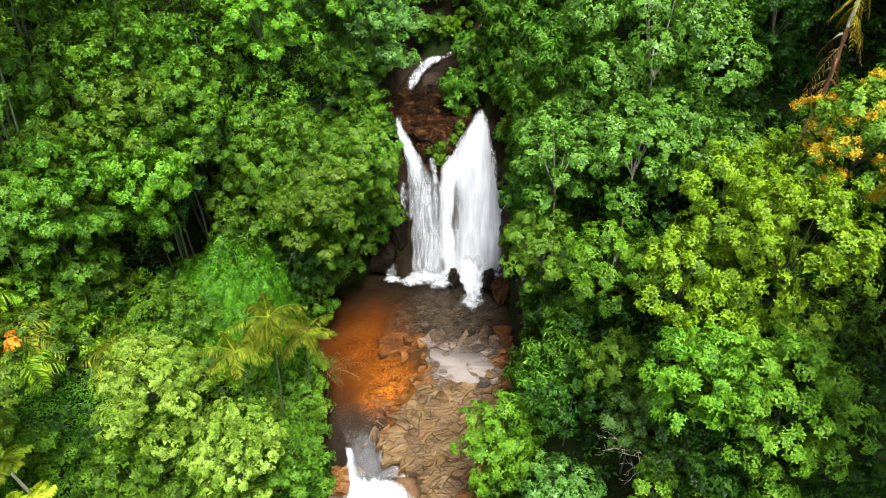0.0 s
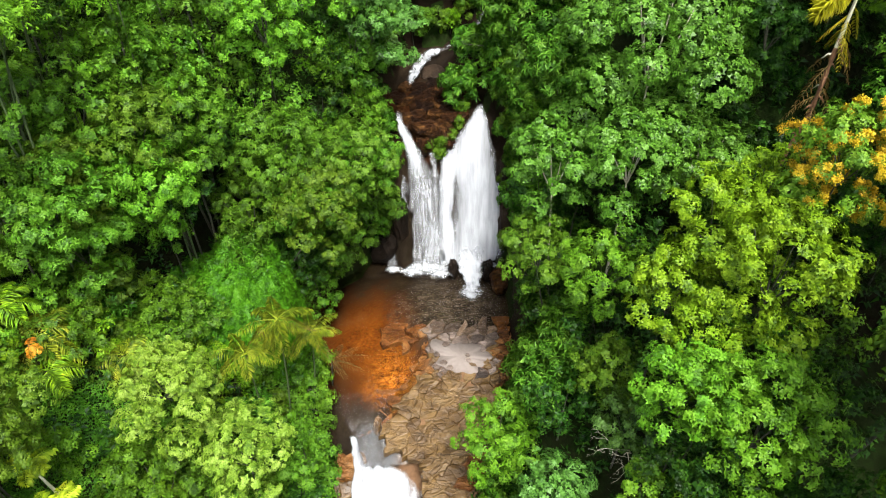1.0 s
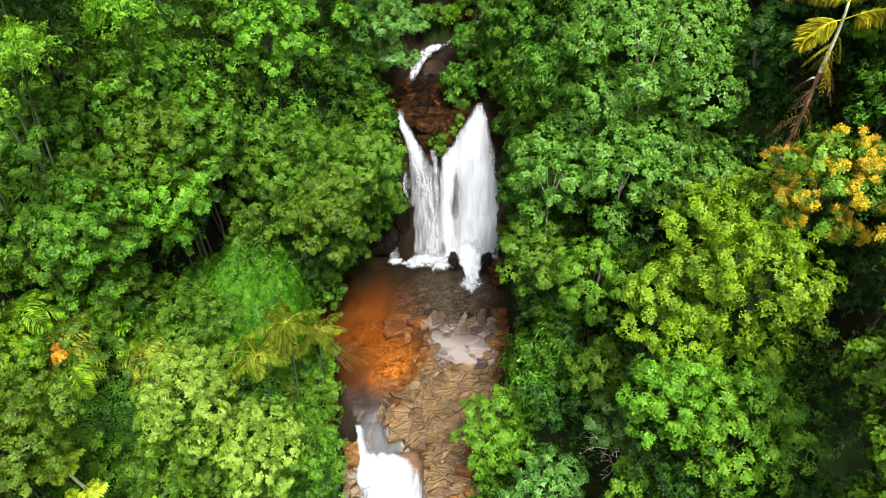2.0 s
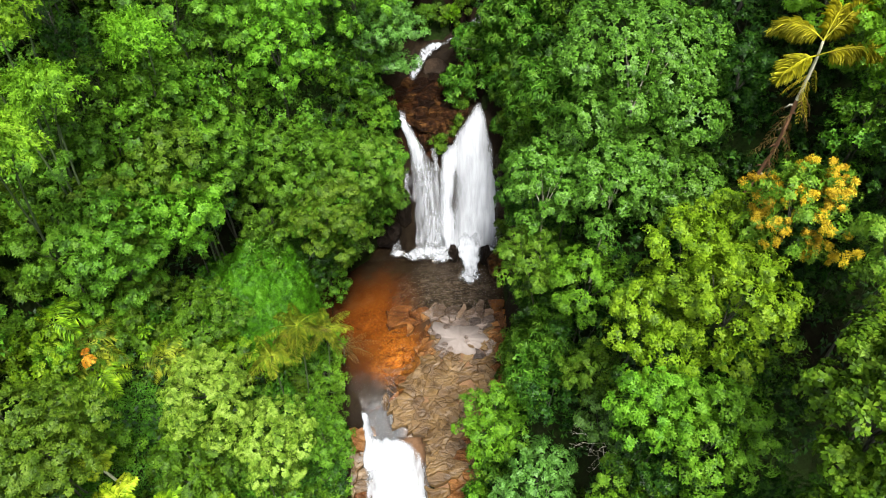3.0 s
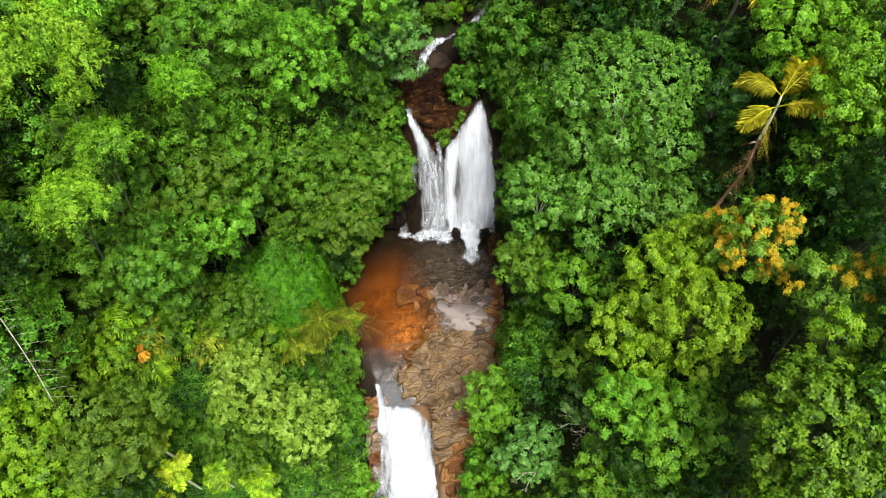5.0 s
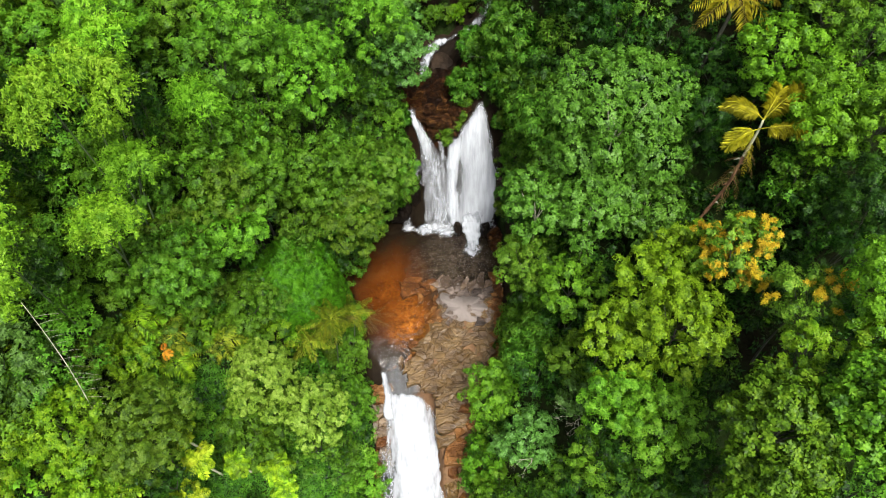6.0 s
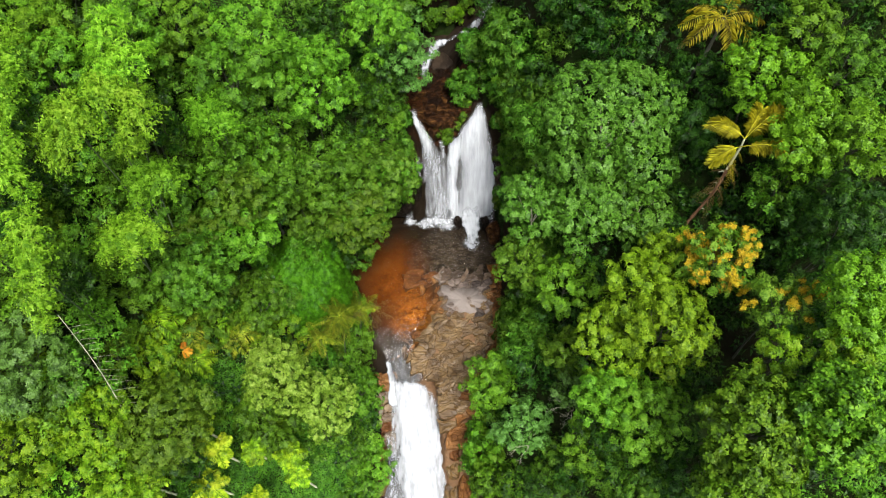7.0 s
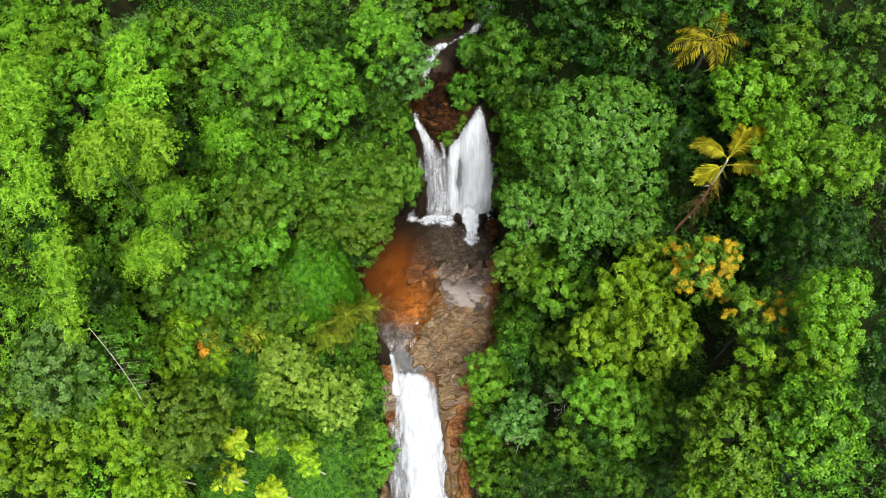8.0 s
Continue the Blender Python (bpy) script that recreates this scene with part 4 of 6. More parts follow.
bamboo(-26.4, 23.6, (((-25.8, 25.2, 34.4), (-25.3, 23.2, 33.0), 1.5), ((-25.4, 22.8, 33.0), (-25.6, 20.6, 30.2), 1.4)))
bamboo(-24.0, 32.4, (((-18.8, 29.4, 32.0), (-20.6, 29.8, 31.0), 1.6), ((-20.6, 30.6, 31.4), (-21.4, 29.6, 30.0), 1.4)), "feather")
bamboo(-24.6, 28.6, (((-19.6, 25.6, 32.0), (-21.0, 26.0, 31.2), 1.6), ((-20.4, 24.8, 32.4), (-22.0, 25.4, 30.6), 1.7)))
bamboo(-17.6, 35.6, (((-16.3, 34.8, 31.0), (-18.0, 35.2, 30.2), 1.6), ((-17.4, 36.2, 30.6), (-18.8, 36.4, 29.4), 1.5)), "feather")
tree("feather", -31.3, 42.9, 34.0, 2.8)
tree("bright", -28.3, 44.1, 33.0, 2.6)
tree("feather", -29.4, 40.6, 33.6, 2.4)
tree("grey", -25.3, 43.6, 31.6, 2.6)
tree("mid", -16.9, 40.3, 30.2, 3.2)
tree("bright", -15.2, 42.8, 31.4, 3.2)
tree("bright", -11.7, 43.7, 25.4, 3.8)
tree("mid", -16.6, 36.5, 21.2, 3.6)
tree("bright", -17.9, 33.0, 20.0, 3.8)
tree("olive", -17.4, 33.5, 23.6, 2.7)
tree("mid", -20.2, 33.6, 24.6, 2.7)
tree("olive", -20.4, 30.8, 22.6, 2.6)
tree("mid", -22.6, 32.0, 25.6, 2.6)
tree("bright", -24.4, 33.6, 27.0, 2.6)
tree("mid", -20.4, 29.2, 22.0, 3.1)
tree("mid", -22.6, 27.9, 22.1, 3.0)
tree("mid", -11.2, 39.4, 17.5, 3.6)
tree("mid", -6.5, 40.7, 15.5, 3.5)
tree("olive", -8.4, 36.5, 15.0, 2.9)
tree("bright", -6.7, 49.5, 25.8, 3.1)
tree("grey", -5.0, 50.5, 21.3, 3.3)
tree("dark", -10.4, 50.0, 24.0, 2.8)
tree("bright", -22.0, 46.0, 29.2, 3.4)
tree("bright", -23.6, 41.8, 32.5, 2.6)
tree("bright", -28.2, 37.7, 33.2, 3.2)
tree("grey", -29.1, 19.6, 25.5, 3.4)
tree("limeo", -26.0, 16.6, 20.8, 2.9)
tree("olive", -21.5, 17.0, 19.1, 3.7)
tree("limeo", -24.1, 22.6, 17.4, 2.2)
tree("cauli", -15.0, 22.3, 14.6, 2.9)
tree("cauli", -11.2, 20.7, 11.1, 2.7)
tree("mid", -16.5, 19.6, 8.0, 3.5)
tree("mid", -17.6, 30.0, 7.5, 3.3)
tree("mid", -21.9, 25.6, 10.6, 2.6)
tree("limeo", -31.6, 14.6, 17.4, 3.8)
tree("limeo", -24.1, 13.2, 18.0, 3.0)
tree("mid", -8.7, 23.0, 6.3, 2.1)
tree("bright", -8.5, 17.9, -4.3, 2.4)
tree("narrow", 7.3, 39.8, 23.4, 2.8)
for x, y, z, r, kind in ((-3.7, 59.4, 16.0, 1.3, "grey"), (-2.6, 59.9, 16.2, 1.2, "mid"), (-1.6, 60.2, 16.4, 1.1, "mid"), (-0.6, 60.6, 16.0, 1.1, "olive"), (0.7, 61.0, 15.8, 1.0, "limeo"), (1.9, 61.7, 16.4, 1.0, "olive"), (-1.0, 60.9, 18.0, 1.3, "bright"), (0.4, 61.4, 17.8, 1.3, "olive"), (1.6, 62.0, 18.2, 1.2, "mid"),
                         (3.0, 62.4, 17.4, 1.1, "mid"), (4.1, 63.0, 18.0, 1.2, "mid"), (5.3, 63.0, 18.8, 1.3, "bright"), (7.0, 62.4, 18.8, 1.4, "narrow"), (7.2, 60.4, 18.4, 1.5, "narrow"), (3.8, 53.8, 17.2, 1.6, "narrow"), (2.6, 55.4, 16.6, 1.3, "narrow"), (4.9, 51.0, 14.2, 1.1, "narrow"), (5.1, 49.7, 10.8, 0.8, "narrow"), (5.4, 48.2, 7.8, 0.8, "olive"), (-4.9, 48.2, 7.6, 0.9, "mid"), (-5.1, 46.9, 4.4, 0.9, "mid")):
    tree(kind, x, y, z, r)
tree("narrow", 1.6, 52.4, 14.4, 2.1)
tree("narrow", 5.9, 52.3, 14.2, 3.3)
tree("dark", 10.5, 51.7, 22.0, 3.6)
tree("dark", 15.0, 50.6, 22.5, 3.4)
tree("dome", 12.5, 38.4, 25.9, 5.6)
tree("dome", 6.6, 34.3, 20.2, 2.8)
tree("dome", 10.8, 33.1, 21.6, 2.8)
tree("dome", 14.9, 33.4, 21.0, 2.9)
tree("lime", 16.4, 28.2, 22.8, 2.7)
tree("lime", 13.3, 25.4, 23.1, 2.8)
tree("lime", 14.7, 22.0, 23.8, 3.2)
tree("lime", 10.8, 23.0, 21.4, 2.2)
tree("lime", 11.7, 20.8, 20.1, 2.2)
tree("olive", 9.3, 24.1, 13.4, 2.3)
tree("grey", 9.5, 20.8, 13.0, 1.7)
tree("bright", 10.6, 18.3, 20.1, 2.4)
tree("bright", 13.4, 16.6, 20.3, 3.0)
tree("bright", 10.2, 16.1, 13.2, 2.3)
tree("olive", 5.6, 31.7, 15.5, 2.3)
tree("bright", 9.3, 28.8, 16.7, 2.7)
tree("narrow", 7.0, 29.8, 2.6, 3.1)
tree("bright", 3.2, 23.2, 7.3, 2.6)
tree("grey", 6.1, 19.4, 7.5, 2.7)
tree("bright", 2.9, 18.7, 1.8, 2.3)
tree("bright", 4.3, 15.6, 1.4, 3.1)
tree("mid", 9.2, 15.6, 4.2, 3.0)
tree("mid", 13.6, 13.9, 12.8, 3.0)
tree("dark", 17.4, 13.7, 16.5, 3.0)
tree("brightbig", 17.3, 13.8, 29.5, 3.5)
tree("brightbig", 20.6, 13.3, 32.5, 3.3)
tree("brightbig", 17.4, 10.9, 25.9, 2.7)
tree("gold", 18.5, 26.4, 26.5, 2.7)
tree("gold", 21.4, 21.7, 28.1, 2.4)
tree("limeo", 19.4, 17.9, 29.8, 1.7)
tree("dark", 24.1, 27.3, 28.5, 2.9)
tree("dark", 24.4, 26.2, 32.6, 2.5)
tree("domelight", 21.4, 37.0, 33.1, 2.9)
tree("domelight", 22.7, 32.1, 33.5, 2.9)
tree("domelight", 23.2, 31.0, 32.4, 2.0)
tree("bright", 23.7, 38.4, 35.6, 2.4)
tree("domelight", 24.9, 29.9, 35.2, 2.4)
tree("domelight", 23.1, 20.8, 33.5, 2.3)
tree("domelight", 22.9, 18.3, 32.0, 2.0)
tree("mid", 25.9, 36.0, 34.5, 2.8)
tree("limeo", 22.3, 17.2, 31.2, 1.8)
tree("dark", 19.0, 40.1, 28.0, 2.9)
tree("dark", 17.9, 36.3, 27.5, 2.2)
tree("mid", -20.4, 28.0, 21.8, 2.7)
tree("bright", -17.9, 36.4, 26.5, 2.4)
tree("bright", -16.6, 38.1, 23.0, 3.0)
tree("mid", -7.0, 49.5, 18.0, 2.6)
tree("mid", -9.0, 37.4, 14.6, 2.8)
tree("mid", -5.9, 41.1, 15.2, 2.7)
tree("olive", -21.5, 29.5, 12.4, 2.9)
tree("bright", -21.2, 33.2, 21.8, 2.6)
tree("mid", -20.8, 29.4, 18.1, 2.6)
tree("bright", 11.4, 17.5, 20.6, 2.0)
tree("olive", -20.9, 15.7, 20.4, 1.9)
for x, y, z, r, kind in ((-8.0, 42.2, 10.0, 2.6, "mid"), (-9.8, 39.6, 7.4, 2.4, "mid"), (-6.3, 44.6, 9.4, 2.3, "mid"), (-10.6, 37.0, 9.0, 2.4, "dark"), (-11.8, 41.5, 12.5, 2.8, "mid"), (-5.8, 46.4, 12.0, 2.0, "narrow"), (-13.5, 37.5, 14.0, 2.6, "mid"),
                         (6.9, 47.4, 9.0, 2.2, "narrow"), (7.2, 44.5, 13.5, 2.6, "narrow"), (6.8, 42.0, 8.0, 2.4, "narrow"), (6.4, 49.8, 13.0, 2.0, "narrow"), (8.6, 45.5, 19.0, 2.6, "narrow"), (8.4, 48.6, 18.0, 2.6, "dark"),
                         (-6.2, 52.0, 14.5, 1.7, "mid"), (-5.9, 55.0, 15.5, 1.8, "mid"), (-5.4, 58.6, 15.6, 1.8, "grey"), (2.4, 56.0, 13.8, 1.7, "narrow"), (-2.6, 64.0, 16.5, 2.2, "bright"), (7.6, 60.2, 17.0, 2.2, "narrow"),
                         (1.0, 68.0, 19.0, 2.4, "mid"), (4.4, 69.4, 20.0, 2.6, "dark"), (8.0, 67.6, 20.5, 2.5, "mid"), (-2.0, 67.0, 19.0, 2.3, "bright"), (-2.0, 62.0, 14.6, 1.3, "bright"), (1.9, 63.8, 15.4, 1.1, "mid"), (-0.4, 49.2, 9.6, 0.5, "olive"), (0.5, 49.9, 10.9, 0.5, "olive"), (-1.4, 49.6, 10.2, 0.35, "olive"), (1.2, 50.6, 11.9, 0.5, "olive"), (5.4, 50.6, 12.6, 1.3, "narrow"), (5.9, 48.6, 9.6, 1.3, "olive"), (6.3, 46.9, 6.4, 1.3, "narrow"), (-4.7, 48.4, 9.2, 1.1, "olive"), (-4.6, 46.6, 5.6, 1.1, "narrow"), (-5.2, 50.4, 12.6, 1.2, "mid"), (5.6, 45.2, 3.2, 1.1, "olive"),
                         (-7.4, 43.8, 5.4, 2.0, "mid"), (-6.0, 45.4, 5.0, 1.5, "mid"), (-9.0, 41.4, 4.8, 1.9, "narrow"), (-10.0, 38.4, 3.6, 1.7, "mid"), (-5.1, 46.6, 7.2, 1.2, "olive"), (-5.0, 48.0, 10.6, 1.1, "mid"), (-4.9, 49.6, 12.4, 0.9, "narrow"), (4.8, 51.4, 13.2, 0.9, "narrow"), (5.3, 49.6, 11.4, 0.8, "olive"), (5.9, 47.6, 8.2, 0.8, "narrow"), (-0.2, 49.4, 10.6, 0.4, "olive"), (1.6, 51.4, 12.7, 0.5, "olive"), (0.9, 54.4, 13.2, 0.8, "mid"), (-4.9, 56.2, 14.4, 1.5, "grey"), (-4.5, 59.6, 15.2, 1.4, "mid"), (-2.9, 62.4, 15.8, 1.4, "grey"), (5.2, 51.6, 13.6, 1.5, "narrow"), (5.9, 49.8, 11.6, 1.4, "narrow"), (4.6, 53.0, 14.2, 1.4, "narrow"), (6.4, 47.8, 8.8, 1.5, "narrow"), (6.2, 45.8, 4.8, 1.5, "mid"), (-2.6, 49.4, 9.6, 0.35, "olive"), (2.0, 67.0, 18.4, 1.8, "mid"), (5.6, 68.6, 18.8, 2.0, "bright"), (-1.2, 65.2, 17.2, 1.5, "grey"), (0.5, 66.2, 17.2, 1.2, "mid"), (6.6, 63.6, 17.0, 1.6, "narrow"), (6.6, 58.4, 17.6, 1.6, "narrow")):
    tree(kind, x, y, z, r)



# ---------------------------------------------------------------- forest between and behind the named trees
def canopy_height(x, y):
    a = np.array(CROWNS)
    d2 = (a[:, 0] - x) ** 2 + (a[:, 1] - y) ** 2 + 1.0
    w = 1 / d2 ** 1.5
    return float((w * (a[:, 2] + 0.5 * a[:, 3])).sum() / w.sum()), float(np.sqrt(d2.min()))


def open_slope(x, y):
    """The lightly wooded slope above the clearing, with low growth only."""
    return -24.5 < x < -11.0 and 19.0 < y < 33.0


rng = np.random.default_rng(7)
for x, y, z, r in list(CROWNS):
    g = float(ground_height(x, y))
    if z - g > 2.0 * r + 2.5 and r > 1.4 and not 15.5 < x < 22:
        tiers = 2 if z - g > 4 * r + 2.5 else 1
        if x < -15:
            tiers = min(4, max(tiers, int((z - g - 2 * r) / (1.5 * r))))
        for k in range(tiers):
            xx, yy, zz = x + rng.uniform(-0.7, 0.7), y - 0.55 * r + rng.uniform(-0.5, 0.5), z - (1.75 + 1.5 * k) * r
            if -17 < xx < -9.5 and 30.5 < yy < 37 or open_slope(xx, yy):
                continue
            if not float(left_edge(yy)) - 1.5 < xx < float(right_edge(yy)) + 1.5:
                # the dark kind carries the shade under taller crowns in its colour
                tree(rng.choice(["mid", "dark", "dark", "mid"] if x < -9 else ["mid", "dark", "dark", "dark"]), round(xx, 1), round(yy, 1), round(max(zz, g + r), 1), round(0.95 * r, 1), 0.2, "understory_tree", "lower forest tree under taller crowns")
NAMED = list(CROWNS)
placed = []
for _ in range(13000):
    x, y = rng.uniform(-50, 46), rng.uniform(8, 78)
    d = max(float(left_edge(y)) - x, x - float(right_edge(y)))
    r = rng.uniform(2.3, 3.3)
    if d < r * 0.9 or y < 12 - abs(x) * 0.3 or (-24 < x < -13.5 and 48 < y < 66):
        continue
    if open_slope(x, y) or -21 < x < -8 and y < 19.5 or -17.5 < x < -9 and 29.5 < y < 37.5 or 15.5 < x < 22.5 and 26 < y < 37:
        continue
    if any((x - p[0]) ** 2 + (y - p[1]) ** 2 < (0.6 * (r + p[2])) ** 2 for p in placed):
        continue
    if any((x - p[0]) ** 2 + (y - p[1]) ** 2 < ((0.4 if y > 52 or x < -26 else 0.5) * (r + p[3])) ** 2 for p in NAMED):
        continue
    g = float(ground_height(x, y))
    top, near = canopy_height(x, y)
    top = top - rng.uniform(1.0, 3.2) if near < 7 else g + rng.uniform(8, 12)
    if x > 12:
        top -= 2.5
    if d < 3:
        top = min(top, g + 3.5)
    z = max(top - 0.7 * r, g + 0.6 * r)
    placed.append((x, y, r))
    # mostly dark-leaved, so that gaps between the crowns look shaded
    tree(rng.choice(["bright", "feather", "mid"] if x < -26 else ["dark", "mid", "dark", "feather"] if x < -9 else ["dark", "mid", "mid"] if x > 24 and y > 38 else ["dark", "dark", "dark", "mid"]), round(x, 1), round(y, 1), round(z, 1), round(r, 1), 0.2 if y < 54 and -38 < x < 32 else 0.09, "canopy_tree", "forest tree filling the canopy, gap shade put into the darker leaves")

# low growth round the shaggy palm, deep shade put into its dark leaf colour
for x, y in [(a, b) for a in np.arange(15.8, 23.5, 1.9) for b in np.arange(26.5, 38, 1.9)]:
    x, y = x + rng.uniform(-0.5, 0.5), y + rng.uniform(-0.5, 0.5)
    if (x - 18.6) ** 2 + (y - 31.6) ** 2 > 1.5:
        tree("dark", round(x, 1), round(y, 1), round(float(ground_height(x, y)) + rng.uniform(0.2, 1.0), 1), round(rng.uniform(1.1, 1.6), 1), 0.4, "understory_tree", "low shrub tree, leaf colour darkened to stand in for deep shade")

# young growth between the taller trees on the open slope
PALMS = ((-21.5, 23.2), (-19.2, 26.1), (-22.2, 24.7), (-24.0, 25.4), (-20.3, 17.7), (-20.6, 22.4), (-19.0, 25.0))
low = []
for _ in range(4000):
    x, y, r = rng.uniform(-31, -11.5), rng.uniform(19.5, 33), rng.uniform(1.0, 1.9)
    if -18.5 < x and 29.5 < y or any((x - a) ** 2 + (y - b) ** 2 < 3.2 for a, b in PALMS) or any((x - p[0]) ** 2 + (y - p[1]) ** 2 < (0.6 * (r + p[2])) ** 2 for p in low):
        continue
    low.append((x, y, r))
    up = rng.uniform(0.6, 1.8) if open_slope(x, y) else rng.uniform(1.5, 4.5)
    tree(rng.choice(["limeo", "bright", "limeo", "olive", "bright", "narrow", "mid"]), round(x, 1), round(y, 1), round(float(ground_height(x, y)) + up, 1), round(r, 1), 0.45, "understory_tree", "young tree in the open slope growth")

# trees that close the view behind the upper stream and on the far slopes
for x, y, kind in ((-32, 47, "bright"), (-36, 51, "mid"), (-31, 54, "mid"), (-37, 57, "bright"), (-33, 60, "mid"), (8.5, 53, "narrow"), (10.5, 56, "narrow"), (8.0, 57.5, "mid"), (12.5, 53.5, "mid"), (12, 60, "narrow"), (15.5, 47.5, "dark"), (18.5, 51, "dark"), (16.5, 55.5, "mid"), (21, 46.5, "dark"), (22.5, 52, "dark"), (13.5, 45.5, "dark"), (-38, 44, "mid"), (-39, 49, "bright"), (-36, 40, "mid"), (-41, 54, "mid"), (-34, 64, "bright"), (-40, 60, "bright"), (-43, 45, "bright"), (-44, 52, "mid"), (10, 50.5, "dark"), (19, 48, "dark"),
                   (1, 72.5, "mid"), (5, 73, "bright"), (9, 72, "mid"), (13, 70, "mid"), (-3, 71, "bright"), (3, 77, "mid"), (8, 77, "mid"), (-6, 75, "mid")):
    g = float(ground_height(x, y))
    tree(kind, x, y, round(max(canopy_height(x, y)[0] - 2.5, g + 3.0) if y < 68 else g + 5.0, 1), 2.9, 0.3 if y < 56 else 0.12, "canopy_tree", "forest tree closing the slope behind")

for x, y, kind in ((9.2, 49.7, "narrow"), (7.6, 50.6, "narrow"), (11.2, 49.6, "dark"), (12.8, 47.2, "dark"), (17.6, 46.0, "dark"), (19.8, 45.0, "mid"), (15.2, 48.6, "dark"),
                   (-40, 49.5, "bright"), (-38, 43.5, "bright"), (-38.5, 39.5, "bright"), (-41, 54, "mid"), (-42, 46, "mid"), (39, 51.5, "mid"), (36, 48, "mid"), (41, 47, "mid"), (-33.5, 45, "bright"), (-34.2, 41.5, "bright"), (-35, 37.5, "bright"), (-14, 53, "mid"), (-34.2, 25, "mid"), (16.4, 43.5, "dark"), (32.5, 19.4, "dark"), (24.6, 42.6, "mid"), (29.3, 40, "mid"), (-23, 44, "mid"), (13.2, 39.4, "dark"), (-26.6, 43, "mid"), (-21.5, 45.4, "bright"), (11.9, 42, "dark")):
    tree(kind, x, y, round(float(ground_height(x, y)) + 1.4, 1), 2.3, 0.4, "canopy_tree", "low forest tree on the upper slope")

# shrubs that hang over both banks, tier above tier where the sides of the gorge are steep
for y in np.arange(15.5, 66, 2.5):
    for side in (-1, 1):
        tiers = ((1.5, 1.2, 1.6), (2.7, 3.8, 1.8))
        if side > 0 and 24 < y < 49:
            tiers = ((1.7, 1.6, 1.7), (2.2, 4.6, 1.9), (2.7, 7.6, 2.0), (3.3, 10.6, 2.0))
        elif side > 0 and 55 < y < 63:
            tiers = ((1.5, 0.5, 1.0),)
        elif side < 0 and 33 < y < 49:
            tiers = ((1.9, 1.8, 1.8), (2.5, 4.8, 1.9), (3.1, 7.8, 2.0), (3.8, 10.8, 2.1))
        for out, up, r in tiers:
            yy = y + rng.uniform(-0.8, 0.8)
            e = float(left_edge(yy)) if side < 0 else float(right_edge(yy))
            x = e + side * (out + rng.uniform(-0.2, 0.5))
            base = float(ground_height(e + side * 0.6, yy))
            kind = rng.choice(["narrow", "narrow", "bright", "mid"]) if side > 0 else rng.choice(["narrow", "mid", "mid", "bright"])
            tree(kind, round(x, 1), round(yy, 1), round(base + up + rng.uniform(-0.5, 0.5), 1), round(r * rng.uniform(0.85, 1.1), 1), 0.42, "bank_shrub", "leafy shrub overhanging the stream bank")


# creeper that covers the slope above the pool like a cloth
def creeper_top(x, y):
    tops = np.array(((-17.4, 35.0, 11.6), (-14.4, 33.2, 11.7), (-12.2, 34.3, 12.6), (-12.6, 31.2, 9.8), (-10.9, 33.0, 9.0), (-15.8, 31.0, 11.0), (-13.6, 36.0, 13.8)))
    w = np.exp(-((x[..., None] - tops[:, 0]) ** 2 + (y[..., None] - tops[:, 1]) ** 2) / 5.0) + 1e-6
    z = (w * tops[:, 2]).sum(-1) / w.sum(-1) + 0.7 * wave(x, y, 0.75, 4) + 0.4 * wave(x, y, 1.7, 6) - 0.5
    q = np.clip(((x + 14.3) / 4.6) ** 2 + ((y - 33.4) / 4.3) ** 2 + 0.25 * wave(x, y, 0.9, 2), 0, 1)
    g = ground_height(x, y)
    return g + 0.2 + np.maximum(z - g, 1.5) * (1 - q ** 2.5)


n = 26000
cx, cy = rng.uniform(-19.2, -9.6, n), rng.uniform(28.8, 38.0, n)
keep = ((cx + 14.3) / 4.8) ** 2 + ((cy - 33.4) / 4.5) ** 2 < 1
cx, cy = cx[keep], cy[keep]
cz = creeper_top(cx, cy)
cn = unit(np.stack([(cz - creeper_top(cx + 0.1, cy)) * 10, (cz - creeper_top(cx, cy + 0.1)) * 10, np.ones(len(cx))], 1))
g = float(ground_height(-14.3, 33.4))
creeper = thing("creeper", "smooth carpet of bright green creeper draped over the slope", "creeper", (-14.3, 33.4, g))
o = np.array([-14.3, 33.4, g])
cp = np.stack([cx, cy, cz + rng.normal(0, 0.16, len(cx)) + 0.22 * wave(cx, cy, 2.6, 3)], 1) - o
v, f = rosettes(rng, cp, unit(cn + rng.normal(0, 0.3, cn.shape)), 4, 0.23, 0.8, 0.2, 0.25)
v, f, vn = leaf_shading(rng, v, f, np.repeat(cn, 4, 0), 0.55)
mesh_object("foliage", v, f, LEAF["creeper"], creeper, normals=vn)
for x, y in ((-16.4, 34.6), (-14.6, 32.4), (-12.6, 33.8), (-13.8, 35.4), (-15.6, 31.2), (-11.8, 32.2)):
    a, b = np.array([x, y, float(ground_height(x, y)) - 0.2]), np.array([x + 0.5, y - 0.4, float(creeper_top(np.array(x + 0.5), np.array(y - 0.4))) - 0.15])
    tv, tf = tube([a - o, (a + b) / 2 + np.array([0.3, 0.1, 0]) - o, b - o], [0.05, 0.04, 0.02], 6)
    mesh_object("stem", tv, tf, BARK, creeper, smooth=True)

